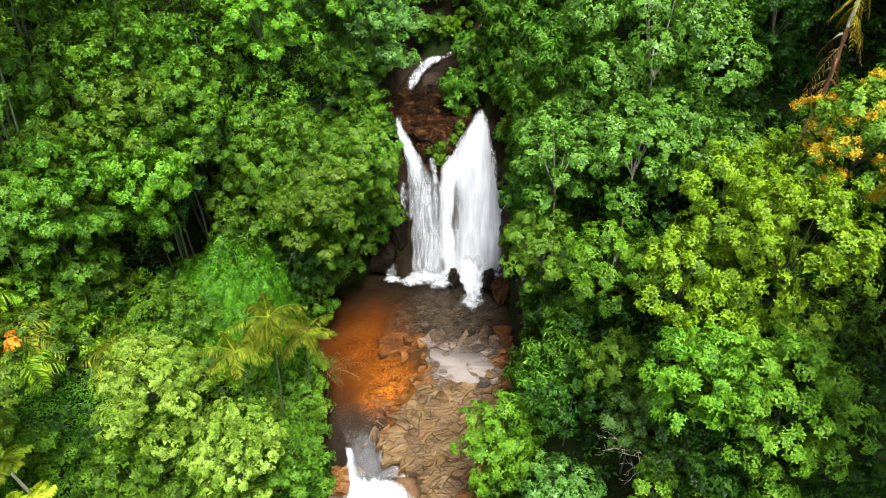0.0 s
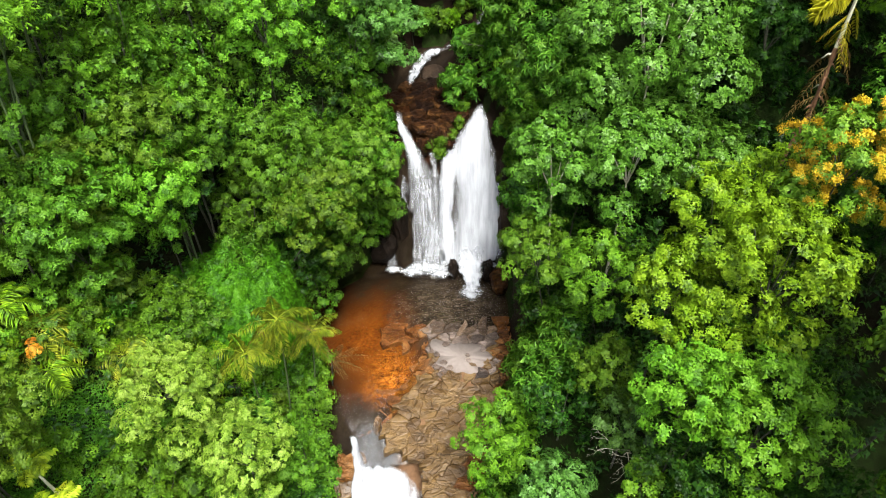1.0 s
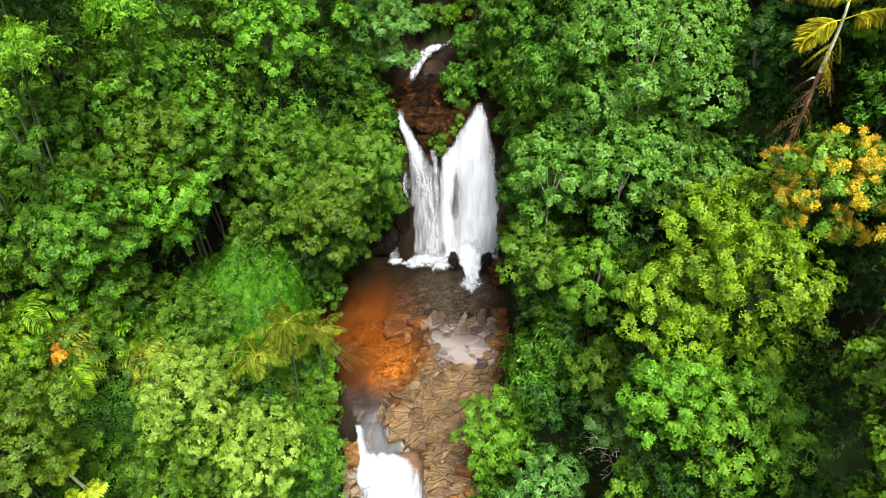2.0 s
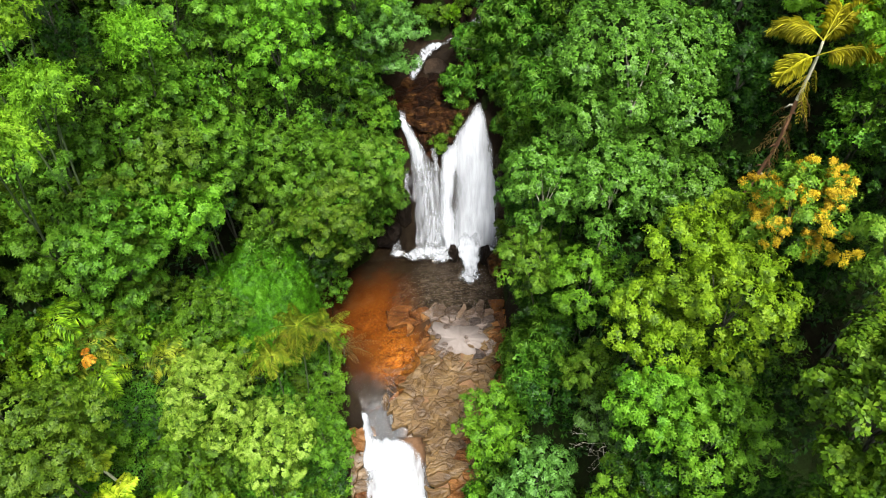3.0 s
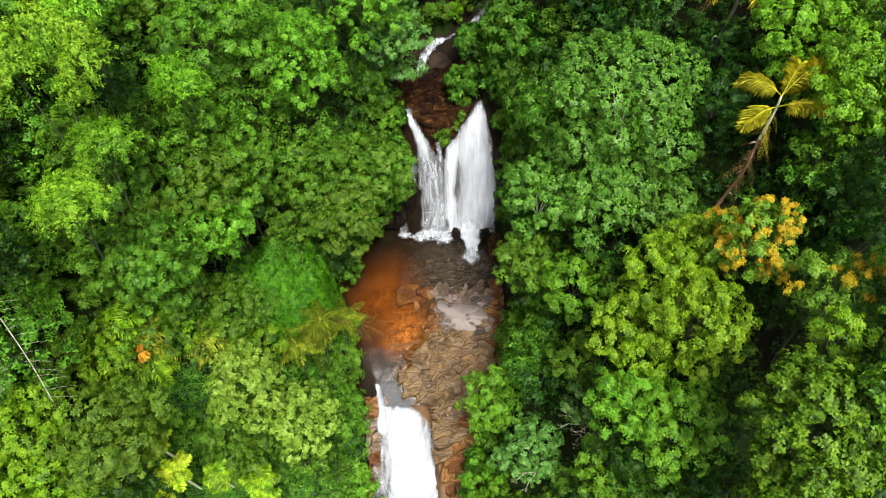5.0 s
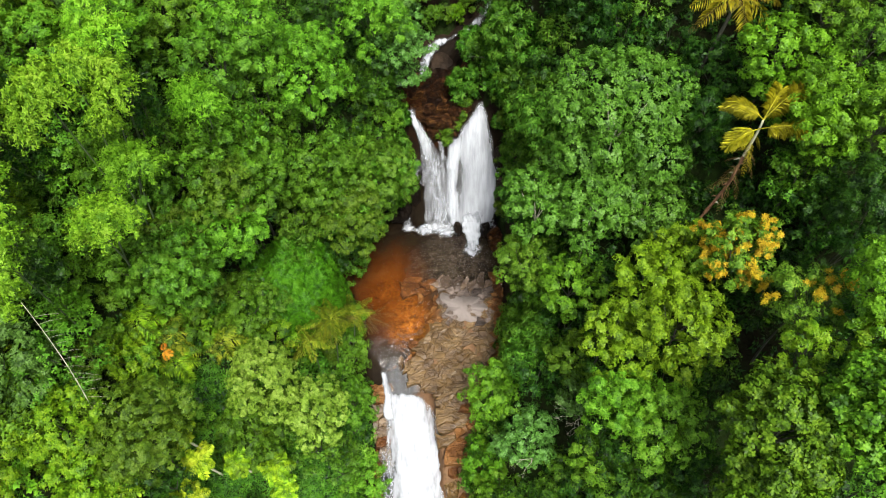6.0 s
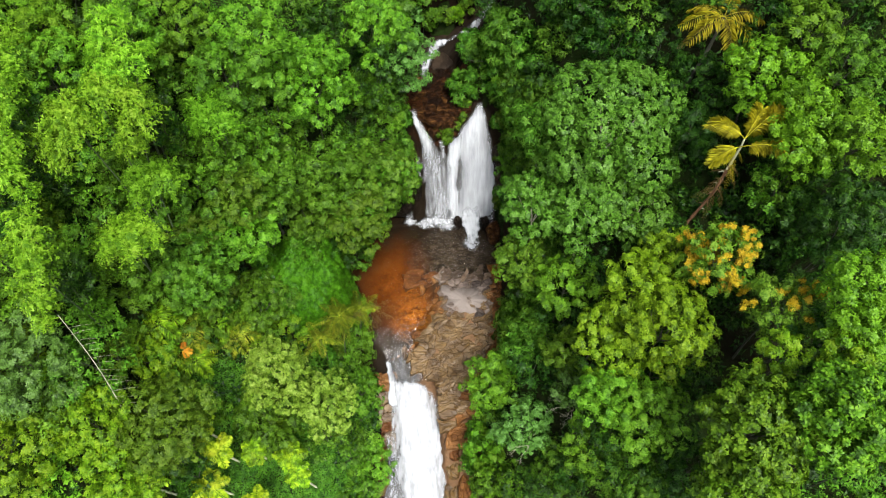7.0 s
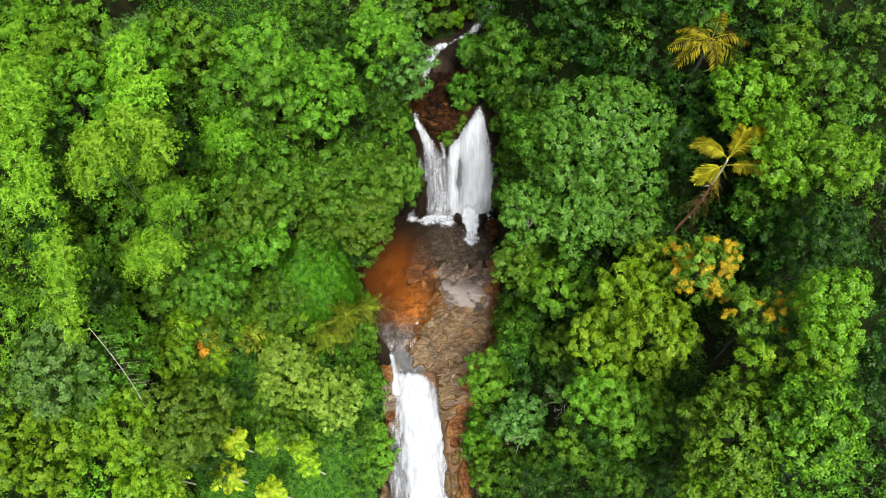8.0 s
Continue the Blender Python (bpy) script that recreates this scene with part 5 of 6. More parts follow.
# forest going on down the valley behind the camera
down = []
for _ in range(1500):
    x, y, r = rng.uniform(-40, 38), rng.uniform(-26, 4.5), rng.uniform(2.8, 3.8)
    if max(float(left_edge(y)) - x, x - float(right_edge(y))) < 2.2 or any((x - p[0]) ** 2 + (y - p[1]) ** 2 < (0.68 * (r + p[2])) ** 2 for p in down):
        continue
    down.append((x, y, r))
    bank = max(float(left_edge(y)) - x, x - float(right_edge(y)))
    tree(rng.choice(["mid", "dark", "bright", "mid"]), round(x, 1), round(y, 1), round(float(ground_height(x, y)) + min(1.6 + 0.7 * bank, rng.uniform(3.5, 6.0)), 1), round(r, 1), 0.07, None, "forest tree of the valley below the cascade")

# low growth on the forest floor, its leaves darkened to imitate shade in the gaps
n = 13000
ux, uy = rng.uniform(-46, 44, n), rng.uniform(6, 80, n)
ud = np.maximum(left_edge(uy) - ux, ux - right_edge(uy))
ok = (ud > 0.5) & ~((ux > -24) & (ux < -13.5) & (uy > 48) & (uy < 66)) & ~((ux > -22) & (ux < -11.5) & (uy < 20))
ux, uy = ux[ok], uy[ok]
up = np.stack([ux, uy, ground_height(ux, uy) + 3.2 * rng.uniform(0.0, 1.0, len(ux)) ** 2], 1)
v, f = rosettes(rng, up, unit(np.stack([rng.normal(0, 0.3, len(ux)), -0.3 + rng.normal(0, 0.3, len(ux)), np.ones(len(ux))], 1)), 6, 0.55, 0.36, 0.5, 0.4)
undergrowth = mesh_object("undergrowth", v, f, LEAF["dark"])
tagged(undergrowth, "ferns and seedlings on the forest floor, gap shade put into their green", "undergrowth", kind="stuff")
# bright low grass in the clearings
n = 26000
gxs, gys = rng.uniform(-22.5, -8.6, n), rng.uniform(7, 24.5, n)
gxs[21000:], gys[21000:] = rng.uniform(-25, -12, 5000), rng.uniform(47, 60, 5000)
gp = np.stack([gxs, gys, ground_height(gxs, gys) + rng.uniform(0.0, 0.25, n)], 1)
gn = unit(np.stack([rng.normal(0, 0.2, n), rng.normal(-0.1, 0.2, n), np.ones(n)], 1))
v, f = rosettes(rng, gp, gn, 4, 0.3, 0.3, 0.5, 0.4)
v, f, vn = leaf_shading(rng, v, f, np.repeat(gn, 4, 0), 0.4)
grass = mesh_object("grass", v, f, LEAF["grass"], normals=vn)
tagged(grass, "bright green low grass and herbs in the clearing", "grass", kind="stuff")


# ---------------------------------------------------------------- palms and single plants
def frond(rng, azimuth, length, rise, sag, leaflet, width, pairs, mat, parent, name="frond", at=(0, 0, 0), droop=0.35):
    """A feathered palm leaf: an arching midrib with leaflets on both sides."""
    t = np.linspace(0, 1, 12)
    out = length * t * np.cos(rise * (1 - 0.5 * t))
    up = length * (np.sin(rise) * t - sag * t ** 2.2)
    d = np.array([math.cos(azimuth), math.sin(azimuth)])
    p = np.stack([d[0] * out, d[1] * out, up], 1) + np.array(at)
    tv, tf = tube(p, (0.018 if width < 0.1 else 0.04) * (1.1 - 0.9 * t), 5)
    s = np.repeat(np.linspace(0.12, 1.0, pairs), 2)
    base = np.stack([np.interp(s, t, p[:, i]) for i in range(3)], 1)
    tang = unit(np.stack([np.interp(s, t, np.gradient(p[:, i])) for i in range(3)], 1))
    sign = np.tile([1.0, -1.0], pairs)[:, None]
    across = unit(np.cross(tang, np.array([0, 0, 1.0]))) * sign
    way = unit(across + tang * 0.5 + np.array([0, 0, -droop]) + rng.normal(0, 0.12, across.shape))
    ln = leaflet * np.sin(np.clip(s * 0.9 + 0.1, 0, 1) * np.pi) ** 0.5 * rng.uniform(0.8, 1.1, len(s)) + 0.15
    v, f = leaf_mesh(base, way, np.cross(way, np.cross(np.array([0, 0, 1.0]), way)), ln, width, 0.3)
    v2, f2 = join([(tv, tf), (v, f)])
    return mesh_object(name, v2, f2, mat, parent)


def palm(name, label, x, y, z, foot_x, foot_y, fronds, length, leaflet, width, pairs, mat, trunk_mat, radius=0.13, rise=0.6, sag=0.75, first=0.4, dry=0, droop=0.35):
    rng = np.random.default_rng(int(abs(x * 97 + y * 31)))
    g = float(ground_height(foot_x, foot_y)) - 0.2
    z = max(z, g + 1.7)
    ob = thing(name, label, "palm tree", (foot_x, foot_y, g), "young palms in the clearing" if name == "young_palm" else "palms above the gorge")
    t = np.linspace(0, 1, 12)
    top = np.array([x - foot_x, y - foot_y, z - g])
    p = top[None] * t[:, None]
    p[:, 0] += 0.15 * np.sin(t * 3.14) * top[0]
    tv, tf = tube(p, radius * (1.3 - 0.5 * t + 0.06 * np.sin(t * 60)), 9)
    mesh_object("trunk", tv, tf, trunk_mat, ob, smooth=True)
    for i in range(fronds):
        a = first + i * 2 * math.pi / fronds + rng.normal(0, 0.3 if fronds > 8 else 0.14)
        frond(rng, a, length * rng.uniform(0.55 if fronds > 8 else 0.8, 1.15), rise * rng.uniform(0.5, 1.4), sag * rng.uniform(0.7, 1.3), leaflet, width, pairs, mat, ob, at=top, droop=droop)
    for i in range(dry):
        frond(rng, first + 0.5 + i * 2.4, length * 0.8, -0.3, 0.6, leaflet * 0.7, width * 0.7, pairs, LEAF["palm_dry"], ob, "dry_frond", at=top - np.array([0, 0, 0.5]))
    return ob



def plume_palm(x, y, z, foot_x, foot_y):
    """A shaggy palm: thick plumose fronds, a pale crownshaft and a fibrous trunk hung with old frond bases."""
    rng = np.random.default_rng(44)
    g = float(ground_height(foot_x, foot_y)) - 0.2
    ob = thing("palm_tree", "shaggy palm with drooping golden-yellow plumes", "palm tree", (foot_x, foot_y, g), "palms above the gorge")
    top = np.array([x - foot_x, y - foot_y, z - g])
    t = np.linspace(0, 1, 26)
    p = top * t[:, None] + np.stack([0.7 + 0.2 * np.sin(t * 7), 0.45 + 0.2 * np.sin(t * 6 + 1), 0 * t], 1) * (t * (1 - t) * 4)[:, None]
    tv, tf = tube(p[:19], 0.115 * (1.1 - 0.25 * t[:19]) * (1 + 0.4 * np.sin(np.arange(19) * 2.6) * np.sin(np.arange(19) * 0.7)), 9)
    mesh_object("trunk", tv, tf, BARK_RED, ob, smooth=True)
    tv, tf = tube(p[17:], 0.1 * np.linspace(1.1, 0.6, len(p) - 17), 8)
    mesh_object("crownshaft", tv, tf, STEM_PALE, ob, "pale smooth crownshaft", smooth=True)
    for a, length, lift, down in ((0.6, 3.7, 0.8, 0.4), (0.95, 3.0, 0.85, 0.5), (2.5, 2.6, 0.6, 0.45), (-0.25, 3.9, 0.62, 0.3), (3.5, 2.0, 0.15, 0.35)):
        s = np.linspace(0, 1, 14)
        d = np.array([math.cos(a), math.sin(a)])
        rib = np.stack([d[0] * length * s * 0.93, d[1] * length * s * 0.93, length * (lift * s - down * s ** 2 - 0.3 * s ** 4)], 1) + (top if lift > 0.5 and a > 0 else top - np.array([0, 0, 0.9]))
        rv, rf = tube(rib, 0.035 * (1.1 - 0.9 * s), 5)
        n = 640
        q = rng.uniform(0.14, 1.0, n)
        base = np.stack([np.interp(q, s, rib[:, i]) for i in range(3)], 1)
        side = np.array([-d[1], d[0], 0]) * rng.choice([-1.0, 1.0], n)[:, None]
        way = unit(side * rng.uniform(0.2, 0.9, (n, 1)) + np.array([d[0], d[1], 0]) * 0.55 + np.array([0, 0, 1.0]) * rng.uniform(-1.25, 0.3, (n, 1)))
        ln = (0.4 + 0.5 * np.sin(np.clip(q, 0, 0.97) * math.pi)) * rng.uniform(0.7, 1.15, n)
        lv, lf = leaf_mesh(base, way, unit(np.cross(way, np.cross(np.array([0, 0, 1.0]), way)) + 0.001), ln, 0.055, 0.4)
        v, f = join([(rv, rf), (lv, lf)])
        mesh_object("frond", v, f, LEAF["palm_yellow"], ob, "drooping golden-yellow plumed frond")
    for k, (a, h, length) in enumerate(((0.2, 0.72, 1.3), (3.6, 0.6, 1.6), (5.2, 0.5, 1.1), (1.8, 0.65, 1.2), (4.4, 0.4, 1.4), (2.8, 0.45, 1.3), (0.9, 0.55, 1.4), (5.8, 0.68, 1.2))):
        frond(rng, a, length, -0.5, 0.9, 0.3, 0.03, 12, LEAF["palm_dry"], ob, "dry_frond", at=np.array([np.interp(h, t, p[:, i]) for i in range(3)]))
    # old golden leaf skirts under the crown, and stubs of fallen fronds
    for a, h, length in ((0.4, 0.86, 1.2), (2.6, 0.82, 1.0), (4.6, 0.8, 1.3), (5.6, 0.74, 0.9), (1.6, 0.76, 0.9)):
        at_h = np.array([np.interp(h, t, p[:, i]) for i in range(3)])
        frond(rng, a, length, -0.9, 0.8, 0.26, 0.03, 14, LEAF["palm_gold"], ob, "withered_frond", at=at_h)
    for k in range(12):
        at_h = np.array([np.interp(0.2 + 0.05 * k, t, p[:, i]) for i in range(3)])
        a = k * 2.4
        q = at_h + np.array([0.45 * math.cos(a), 0.45 * math.sin(a), -0.25 - 0.09 * (k % 4)])
        tv, tf = tube([at_h, (at_h + q) / 2 + np.array([0, 0, 0.12]), q], [0.07, 0.06, 0.02], 5)
        mesh_object("frond_base", tv, tf, BARK_RED if k % 3 else BARK_PALE, ob, smooth=True)
    return ob


plume_palm(18.9, 31.7, 32.6, 18.6, 32.1)
palm("palm_tree", "tall palm with ragged yellow and dry fronds", 19.2, 41.6, 33.6, 17.8, 40.6, 7, 3.2, 0.85, 0.055, 22, LEAF["palm_gold"], BARK, 0.13, 0.6, 0.75, 0.3, 3)
palm("palm_tree", "feathery yellow-green palm leaning over the pool edge", -10.0, 27.4, 13.8, -11.0, 27.6, 14, 2.7, 0.6, 0.04, 24, LEAF["palm_fern"], BARK_GREEN, 0.05, 0.75, 0.85, 0.1, 2, 0.7)
palm("palm_tree", "low feathery yellow-green palm beside the pool", -8.8, 29.6, 10.0, -9.8, 30.0, 11, 2.3, 0.55, 0.04, 22, LEAF["palm_fern"], BARK_GREEN, 0.045, 0.7, 0.8, 0.4, 3, 0.7)
palm("palm_tree", "feathery palm with yellowing fronds among shrubs", -11.8, 25.8, 12.6, -12.2, 26.2, 11, 2.4, 0.55, 0.04, 22, LEAF["palm_fern"], BARK_GREEN, 0.045, 0.7, 0.8, 0.9, 1, 0.7)
for x, y, z, n, size, mat in ((-20.3, 17.7, 14.7, 6, 1.7, "palm_lime"), (-19.1, 16.2, 13.1, 8, 1.6, "palm_lime"), (-17.2, 16.8, 9.8, 8, 1.6, "palm_green"),
                              (-14.1, 16.4, 9.6, 8, 1.7, "palm_green"), (-19.5, 13.6, 12.9, 8, 1.8, "palm_lime"), (-22.8, 13.0, 17.4, 9, 2.2, "palm_green"),
                              (-13.4, 15.0, 9.2, 8, 1.5, "palm_green"), (-16.2, 12.6, 10.5, 8, 1.6, "palm_lime")):
    palm("young_palm", "young palm, star of broad bright leaves on a pale stem", x, y, z, x + 0.3, y + 0.2, n - 1, size * 0.85, 0.46, 0.2, 12, LEAF[mat], STEM_PALE, 0.075, 0.85, 0.55, x, 0, 0.2)
for x, y, z, n, size, mat in ((-21.5, 23.2, 11.3, 9, 2.2, "palm_green"), (-19.2, 26.1, 12.2, 7, 1.9, "palm_fern"), (-22.4, 24.9, 15.2, 8, 2.2, "palm_fern"), (-24.0, 25.4, 16.5, 8, 2.2, "palm_green")):
    palm("palm_tree", "slender palm with arching green fronds", x, y, z, x - 0.4, y + 0.3, n, size, 0.7, 0.09, 22, LEAF[mat], BARK, 0.09, 0.6, 0.7, y, 0)
rng = np.random.default_rng(5)
withered = thing("withered_palm", "low palm with withered orange leaves", "palm tree", (-22.05, 23.6, float(ground_height(-22.05, 23.6))))
tv, tf = tube([(0, 0, -0.2), (0, 0, 2), (0.1, 0, 16.5 - withered.location[2])], [0.12, 0.1, 0.07], 8)
mesh_object("trunk", tv, tf, BARK, withered, smooth=True)
for a in (5.2, 6.0, 1.9):
    frond(rng, a, 0.7, 0.25, 0.5, 0.22, 0.09, 11, LEAF["orange"], withered, at=(0.1, 0, 16.5 - withered.location[2]))

# dry brown fronds that hang over the edge of the pool
dry = thing("dry_fern", "dry brown fern drooping over the edge of the pool", "fern", (-8.9, 32.4, float(ground_height(-8.9, 32.4)) - 0.1))
tv, tf = tube([(0, 0, 0), (0.15, 0, 1.2), (0.35, 0, 2.9 - dry.location[2])], [0.07, 0.06, 0.05], 7)
mesh_object("stem", tv, tf, BARK, dry, smooth=True)
for a, length in ((-0.35, 2.6), (0.15, 2.9), (0.6, 2.3), (-0.9, 2.0), (1.2, 1.7)):
    frond(rng, a, length, 0.35, 0.35, 0.34, 0.03, 12, LEAF["palm_dry"], dry, at=(0.35, 0, 2.9 - dry.location[2]), droop=0.5)

# bare leaning culm with its naked side twigs
culm = thing("bare_culm", "long bare pale culm with rows of naked side twigs", "bamboo", (-24.1, 17.7, 20.4))
a, b = np.array([0, 0, 0.0]), np.array([-0.3, 3.0, 10.4])
t = np.linspace(0, 1, 10)[:, None]
tv, tf = tube(a * (1 - t) + b * t + np.array([0.25, 0, 0]) * np.sin(t * 3.14), 0.035 * (1.2 - 0.8 * t[:, 0]), 6)
mesh_object("stem", tv, tf, BARK_PALE, culm, smooth=True)
for i in range(14):
    p = a + (b - a) * (0.1 + 0.06 * i)
    q = p + np.array([rng.uniform(1.2, 2.0), rng.uniform(-0.2, 0.3), rng.uniform(-0.1, 0.5)])
    tv, tf = tube([p, (p + q) / 2 + np.array([0, 0, 0.12]), q], [0.007, 0.006, 0.003], 4)
    mesh_object("twig", tv, tf, BARK_PALE, culm)


def bare_branches(x, y, z, size, seed, label):
    rng = np.random.default_rng(seed)
    ob = thing("bare_branch", label, "branch", (x, y, z))
    def grow(p, d, ln, r, depth):
        q = p + d * ln
        m = (p + q) / 2 + rng.normal(0, 0.06 * ln, 3)
        tv, tf = tube([p, m, q], [r, r * 0.85, r * 0.65], 5)
        mesh_object("twig" if depth < 3 else "limb", tv, tf, BARK_PALE, ob, smooth=True)
        if depth:
            for _ in range(2):
                grow(q, unit(d + rng.normal(0, 0.5, 3)), ln * 0.72, r * 0.62, depth - 1)
    grow(np.array([0.0, 0, 0]), unit(np.array([-0.3, -0.5, 0.7])), size, 0.026, 4)
    grow(np.array([0.0, 0, 0]), unit(np.array([-0.9, -0.2, 0.4])), size, 0.022, 4)
    return ob


bare_branches(9.6, 19.6, 12.2, 0.9, 3, "leafless grey branches among the shrubs")
bare_branches(10.4, 18.6, 11.8, 0.8, 8, "leafless grey branches among the shrubs")
bare_branches(6.4, 17.6, 7.2, 0.9, 12, "pale bare twigs poking through foliage")


# ---------------------------------------------------------------- loose rocks
def boulder(x, y, z, rx, ry, rz, mat, label, seed):
    bm = bmesh.new()
    bmesh.ops.create_icosphere(bm, subdivisions=3, radius=1)
    for v in bm.verts:
        n = noise.noise(v.co * 1.4 + Vector((seed, 0, 0))) * 0.35 + noise.noise(v.co * 3.6 + Vector((0, seed, 0))) * 0.14
        c = v.co * (1 + n)
        c.z = max(min(c.z, 0.7 + 0.25 * noise.noise(v.co * 2)), -0.8)
        c.z = 0.85 * c.z + 0.15 * round(c.z * 4) / 4
        v.co = Vector((c.x * rx, c.y * ry, c.z * rz))
    ob = part("boulder", bm, mat, None)
    ob.location = (x, y, z)
    return tagged(ob, label, "rock", "boulders of the stream")


WET, REDDISH, TAN = "dark wet boulder splashed by the fall", "red-brown mossy ledge rock at the lip", "tan boulder at the side of the cascade"
for i, (x, y, z, rx, ry, rz, mat, lab) in enumerate((
    (0.75, 44.2, 0.4, 0.42, 0.5, 1.3, ROCK_DARK, WET), (3.85, 44.0, 0.4, 0.5, 0.6, 1.3, ROCK_DARK, WET), (4.9, 43.0, 0.2, 0.9, 1.4, 0.9, ROCK_RED, WET),
    (5.6, 46.5, 4.0, 1.0, 1.0, 2.6, ROCK_DARK, WET), (5.4, 48.2, 8.0, 0.9, 0.9, 2.4, ROCK_DARK, WET), (-3.9, 46.6, 4.2, 0.7, 0.8, 2.6, ROCK_DARK, WET), (-5.4, 45.6, 1.6, 1.2, 0.9, 1.8, ROCK_DARK, WET),
    (-0.9, 50.3, 11.1, 1.9, 0.9, 1.2, ROCK_RED, REDDISH), (-1.7, 49.6, 9.9, 0.7, 0.6, 1.2, ROCK_RED, REDDISH), (0.9, 50.9, 12.0, 1.1, 0.7, 0.6, ROCK_RED, REDDISH), (0.4, 49.5, 10.1, 0.6, 0.5, 0.8, ROCK_RED, REDDISH), (-2.2, 50.7, 11.8, 0.6, 0.4, 0.5, ROCK_RED, REDDISH), (0.2, 50.4, 11.6, 0.6, 0.4, 0.5, ROCK_RED, REDDISH), (-3.9, 53.6, 12.1, 0.9, 1.0, 0.35, ROCK_RED, REDDISH), (-0.9, 57.4, 12.35, 1.1, 1.3, 0.3, ROCK_DARK, "dark wet rock beside the upper cascade"), (2.9, 59.2, 13.9, 1.0, 0.8, 0.4, ROCK_DARK, "dark wet rock beside the upper cascade"),
    (-8.2, 19.4, -3.6, 1.2, 1.3, 1.0, ROCK_RUST, TAN), (-7.9, 16.6, -5.0, 1.1, 1.2, 0.9, ROCK_SLAB, TAN), (-8.4, 14.2, -6.2, 1.2, 1.5, 1.0, ROCK_SLAB, TAN),
    (-0.1, 19.4, -3.9, 0.7, 0.9, 0.7, ROCK_RUST, TAN), (-0.3, 17.7, -4.7, 0.75, 1.0, 0.8, ROCK_SLAB, TAN), (-0.4, 15.2, -6.0, 0.9, 1.8, 0.9, ROCK_SLAB, TAN), (0.9, 15.6, -5.0, 0.7, 1.7, 0.7, ROCK_RUST, TAN), (0.9, 13.0, -6.6, 1.0, 1.4, 0.8, ROCK_RUST, TAN),
    (-5.2, 29.2, -0.9, 0.35, 0.8, 0.4, ROCK_SLAB, TAN))):
    boulder(x, y, z, rx, ry, rz, mat, lab, 3.1 * i)


# ---------------------------------------------------------------- pale puddle and the cracked rock shelf
N = 96
th = np.linspace(0, 2 * np.pi, N, endpoint=False)
square = (np.abs(np.cos(th)) ** 3.5 + np.abs(np.sin(th)) ** 3.5) ** (-1 / 3.5)
rad = square * (0.92 + 0.12 * np.sin(3 * th + 0.6) + 0.08 * np.sin(5 * th + 2.0) + 0.05 * np.sin(9 * th) + 0.03 * np.sin(17 * th + 1))
ring = np.stack([1.2 + 2.3 * rad * np.cos(th) - 0.25 * rad * np.sin(th), 34.8 + 1.55 * rad * np.sin(th) - 0.2 * rad * np.cos(th), np.full(N, 0.1)], 1)
pv = np.concatenate([ring, [[1.2, 34.8, 0.101]], ring * [1, 1, 0] + [0, 0, -0.3]])
pf = [(i, (i + 1) % N, N) for i in range(N)] + [(i, N + 1 + i, (i + 1) % N) for i in range(N)] + [((i + 1) % N, N + 1 + i, N + 1 + (i + 1) % N) for i in range(N)]
# matte sheet: the sky's reflection is put into its pale colour
puddle = mesh_object("puddle", pv, pf, PUDDLE_SKY)
tagged(puddle, "shallow still puddle, the mirrored sky put into its pale matte colour", "puddle", kind="structure")


GRAIN = np.array([[math.cos(0.42), math.sin(0.42)], [-math.sin(0.42), math.cos(0.42)]])


def joint_cell(i, seeds, reach):
    """The plate of rock nearest to seed i: a polygon bounded by the joints to its neighbours, longer along the grain."""
    stretch = np.array([0.72, 1.0])
    p = np.array([q[:2] for q in seeds]) @ GRAIN.T * stretch
    poly = [np.array(q) * reach for q in ((-1, -0.7), (-0.4, -1), (0.6, -0.9), (1, -0.3), (0.9, 0.6), (0.2, 1), (-0.7, 0.8))]
    for j in np.argsort(((p - p[i]) ** 2).sum(1))[1:16]:
        d = p[j] - p[i]
        lim = d @ d * 0.5
        out = []
        for k in range(len(poly)):
            a, b = poly[k], poly[(k + 1) % len(poly)]
            da, db = a @ d - lim, b @ d - lim
            if da <= 0:
                out.append(a)
            if da * db < 0:
                out.append(a + (b - a) * da / (da - db))
        poly = out
        if len(poly) < 3:
            return None
    return np.array(poly) / stretch @ GRAIN


def wander(p, much):
    """Moves plan points by a smooth noise, alike for neighbouring plates."""
    x, y = p[:, 0], p[:, 1]
    return p + much * np.stack([wave(x, y, 0.8, 3) + 0.45 * wave(x, y, 2.3, 1), 0.8 * wave(x, y, 0.75, 9) + 0.45 * wave(x, y, 2.2, 6)], 1)


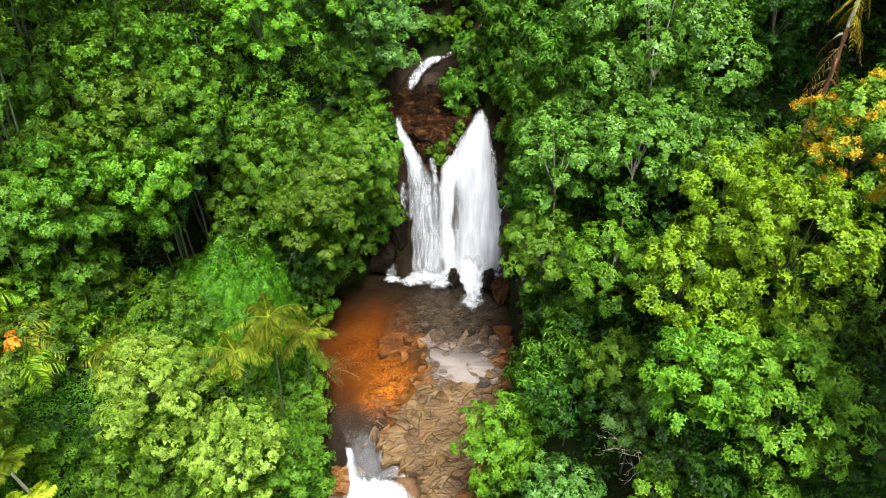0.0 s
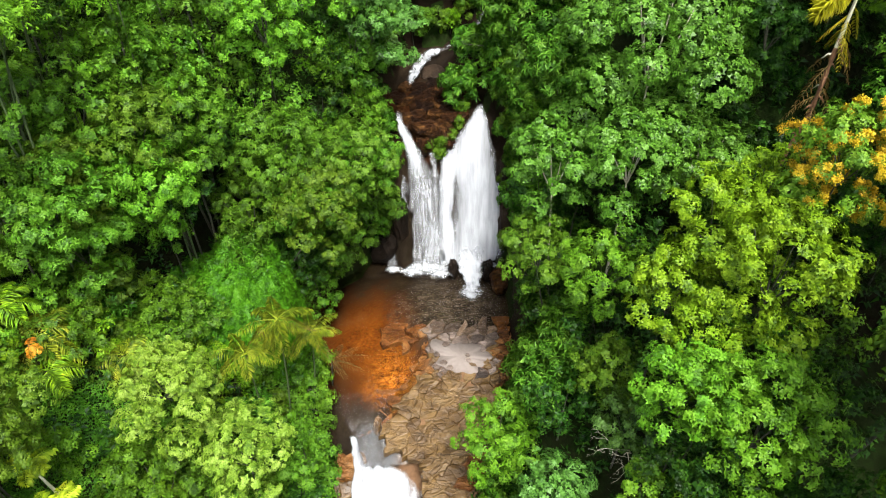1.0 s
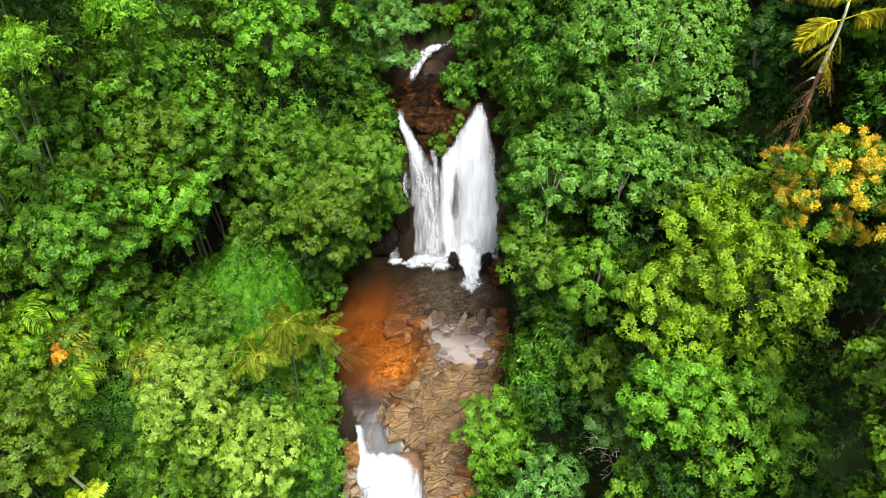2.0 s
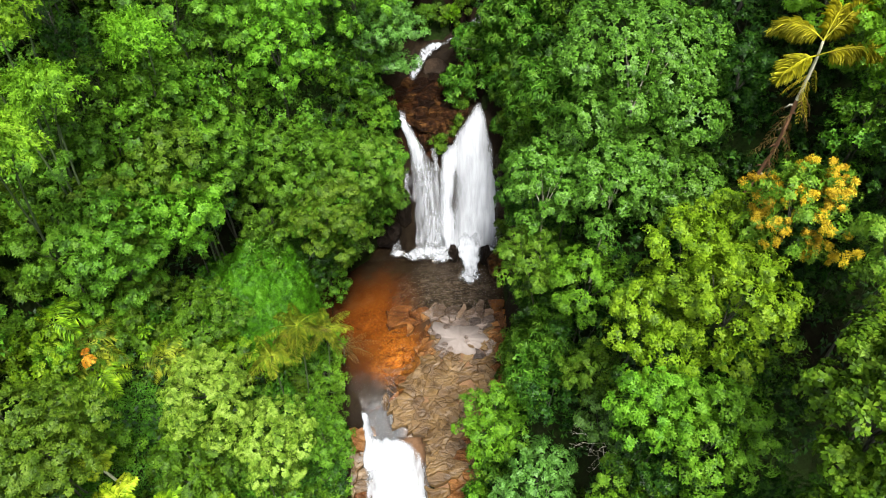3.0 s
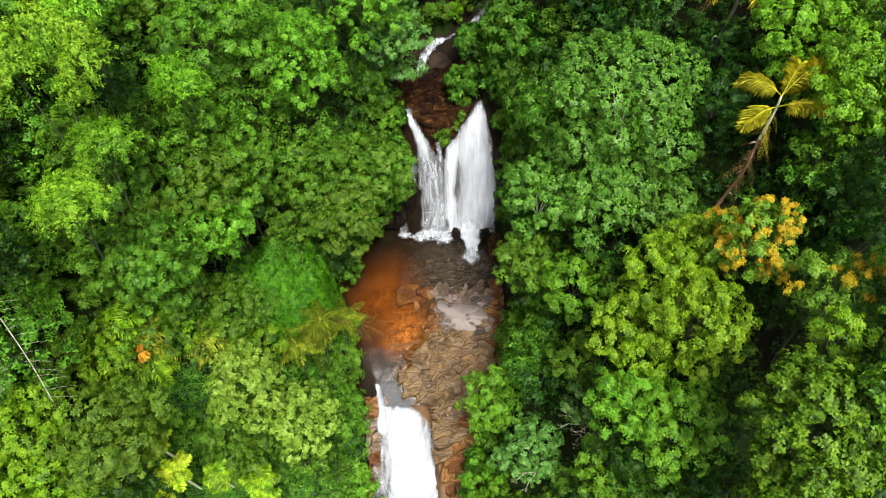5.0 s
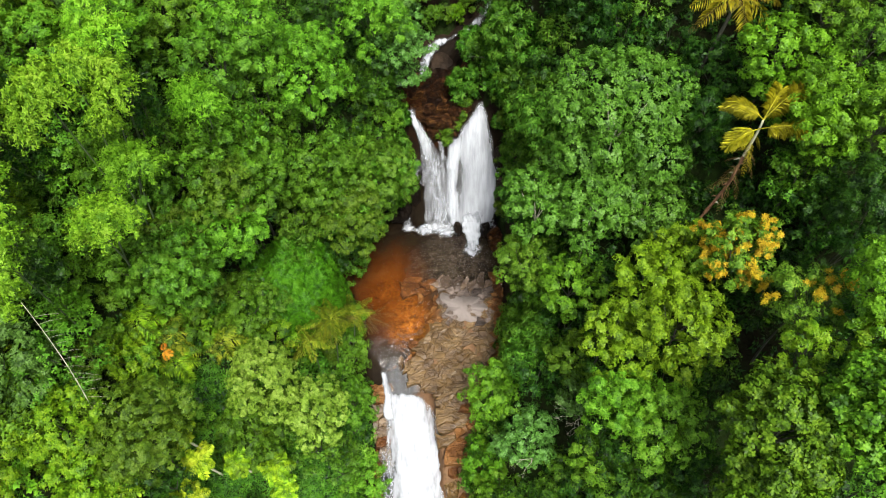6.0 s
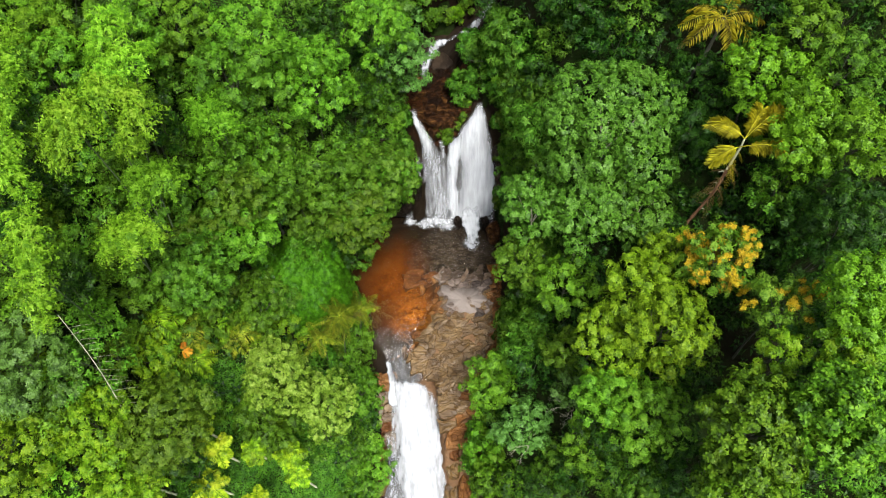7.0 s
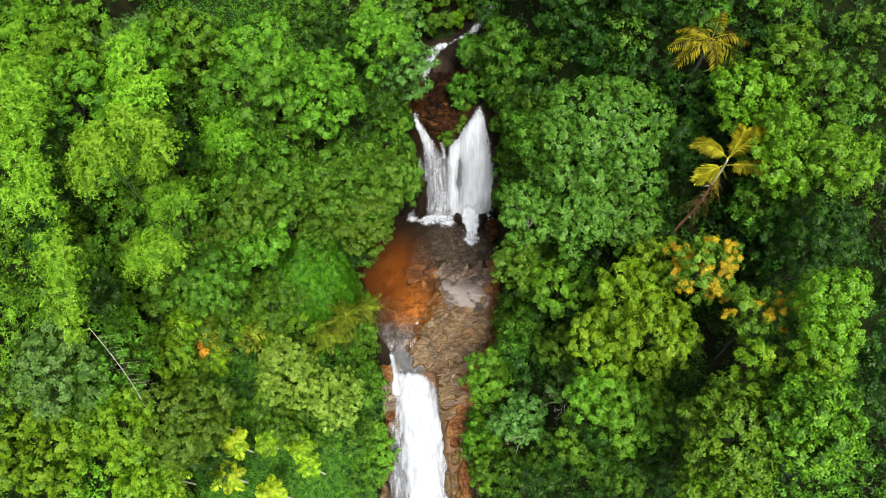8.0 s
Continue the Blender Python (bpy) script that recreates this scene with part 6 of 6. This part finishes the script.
def slab(x, y, z, poly, thick, tilt, mat, seed, gap=0.03, much=0.4):
    """A jointed bedding plate with wandering broken edges, a weathered rim and an uneven top."""
    rng = np.random.default_rng(seed)
    ends = np.roll(poly, -1, 0)
    q = np.stack([poly + (ends - poly) * k for k in (0, 0.33, 0.67)], 1).reshape(-1, 2)
    size = np.linalg.norm(q, axis=1, keepdims=True)
    q = q * np.clip(1 - gap / np.maximum(size, 0.05), 0.3, 1)
    q = wander(q + np.array([x, y]), much) - np.array([x, y])
    q += rng.normal(0, 0.018, q.shape)
    mid = q.mean(0)
    n = len(q)
    v = []
    for k, h in ((1.06, -thick), (1.01, -0.05), (0.95, -0.01), (0.6, 0.0)):
        e = mid + (q - mid) * k
        lift = (e - mid) @ np.array(tilt) + ((0.05 * wave(x + e[:, 0], y + e[:, 1], 1.3, 5) + 0.03 * wave(x + e[:, 0], y + e[:, 1], 4.1, 2)) if h > -thick else 0)
        v.append(np.concatenate([e, (h + lift)[:, None]], 1))
    v = np.concatenate(v + [[[mid[0], mid[1], 0.05 * float(wave(x, y, 1.3, 5))]]])
    f = []
    for k in range(3):
        for i in range(n):
            a, b, c, d = k * n + i, k * n + (i + 1) % n, (k + 1) * n + (i + 1) % n, (k + 1) * n + i
            f += [(a, b, c), (a, c, d)]
    f += [(3 * n + i, 3 * n + (i + 1) % n, 4 * n) for i in range(n)]
    ob = mesh_object("slab", v, f, mat, stream_bed)
    ob.data.polygons.foreach_set("use_smooth", np.zeros(len(f), dtype=bool))
    ob.location = (x, y, z)
    return ob


rng = np.random.default_rng(21)
seeds = []
for _ in range(12000):
    y = rng.uniform(21.5, 37.8)
    x = rng.uniform(-5.5, 6.0)
    edge = float(chute_edge(y)) + 0.35 * float(wave(x, y, 1.4, 3))
    if not edge - (0.5 if y > 30 else -0.4) < x < float(right_edge(y)) + 0.9 or len(seeds) >= 230:
        continue
    r = rng.choice([0.5, 0.9, 1.6, 2.4, 3.0]) * (0.65 if y > 32.5 else 1.0)
    if y > 35.6 or y > 32.5 and x < edge + 1.6:
        r = min(r, 0.9)
    if y < 29.5:
        r = min(r, 0.35 + 0.55 * max(x - edge, 0))
    inside = (abs((x - 1.2) / 2.2) ** 3 + abs((y - 34.8) / 1.5) ** 3)
    if inside < 0.75 or (inside < 1.2 and r > 0.5):
        continue
    if any((x - p[0]) ** 2 + (1.3 * (y - p[1])) ** 2 < (0.55 * (r + p[2])) ** 2 for p in seeds):
        continue
    seeds.append((x, y, r))
for i, (x, y, r) in enumerate(seeds):
    poly = joint_cell(i, seeds, 1.35 * r)
    if poly is None:
        continue
    edge = float(chute_edge(y)) + 0.35 * float(wave(x, y, 1.4, 3))
    base = float(bed_height(x, y))
    tilt = rng.normal(0, 0.045, 2) + np.array([0.02, 0.02 if y > 32.5 else 0.07])
    mat = ROCK_SLAB
    if y > 36.4:
        z, tilt, mat = float(np.interp(y, [36.4, 37.8], [0.06, -0.04])) + rng.uniform(-0.05, 0.05), tilt * 0.6, ROCK_WET
    elif y > 32.8:
        z, tilt, mat = base + rng.uniform(0.08, 0.15), tilt * 0.8, ROCK_WET if rng.random() < 0.6 else ROCK_SLAB
    else:
        z = base + 0.16 + rng.uniform(-0.05, 0.09) + 0.1 * float(wave(x, y, 0.5, 2))
    if x > float(right_edge(y)) - 0.8 or (y > 29.5 and x < edge + 1.3 + 0.5 * float(wave(x, y, 1.1, 5))):
        mat = ROCK_RUST
    if y > 29.5:
        z -= 0.5 * float(smooth(0.75 - (x - edge) / 1.4))
    slab(x, y, z, poly, 0.5, tilt, mat, i, 0.03 if y > 32.5 else 0.0)
# rust-stained plates along the other side of the chute
rim = []
for _ in range(600):
    x, y, r = rng.uniform(-8.5, -7.2), rng.uniform(20.0, 28.6), rng.choice([0.4, 0.6, 0.9])
    if len(rim) < 26 and not any((x - p[0]) ** 2 + (0.9 * (y - p[1])) ** 2 < (0.5 * (r + p[2])) ** 2 for p in rim):
        rim.append((x, y, r))
for i, (x, y, r) in enumerate(rim):
    poly = joint_cell(i, rim, 1.25 * r)
    if poly is not None and y < 27.5:
        slab(x, y, float(bed_height(x, y)) + 0.3 + 0.5 * max(-7.3 - x, 0) + rng.uniform(-0.1, 0.15), poly, 0.8, rng.normal(0, 0.1, 2) + np.array([-0.15, 0.25]), ROCK_SLAB if i % 3 else ROCK_RUST, 700 + i, 0.02)
# red-brown plates of the ledge above the fall
ledge = []
for _ in range(900):
    x, y, r = rng.uniform(-3.2, 1.6), rng.uniform(51.2, 55.4), rng.choice([0.35, 0.5, 0.8])
    if float(left_edge(y)) + 0.4 < x < float(right_edge(y)) - 0.1 and len(ledge) < 40 and not any((x - p[0]) ** 2 + (1.3 * (y - p[1])) ** 2 < (0.55 * (r + p[2])) ** 2 for p in ledge):
        ledge.append((x, y, r))
for i, (x, y, r) in enumerate(ledge):
    poly = joint_cell(i, ledge, 1.25 * r)
    if poly is not None:
        slab(x, y, float(bed_height(x, y)) + 0.18 + rng.uniform(-0.08, 0.12), poly, 0.5, rng.normal(0, 0.12, 2) + np.array([0, 0.06]), ROCK_RED, 400 + i, 0.05)
for x, y, r in ((1.75, 34.9, 0.2), (1.8, 34.45, 0.24), (-0.2, 34.2, 0.3), (0.3, 33.7, 0.26), (-0.75, 35.0, 0.28), (3.0, 35.4, 0.25), (0.0, 36.0, 0.3)):
    boulder(x, y, 0.1, r, r * 0.85, 0.12, ROCK_WET, "small flat brown stone lying in the puddle", x * 7 + y)
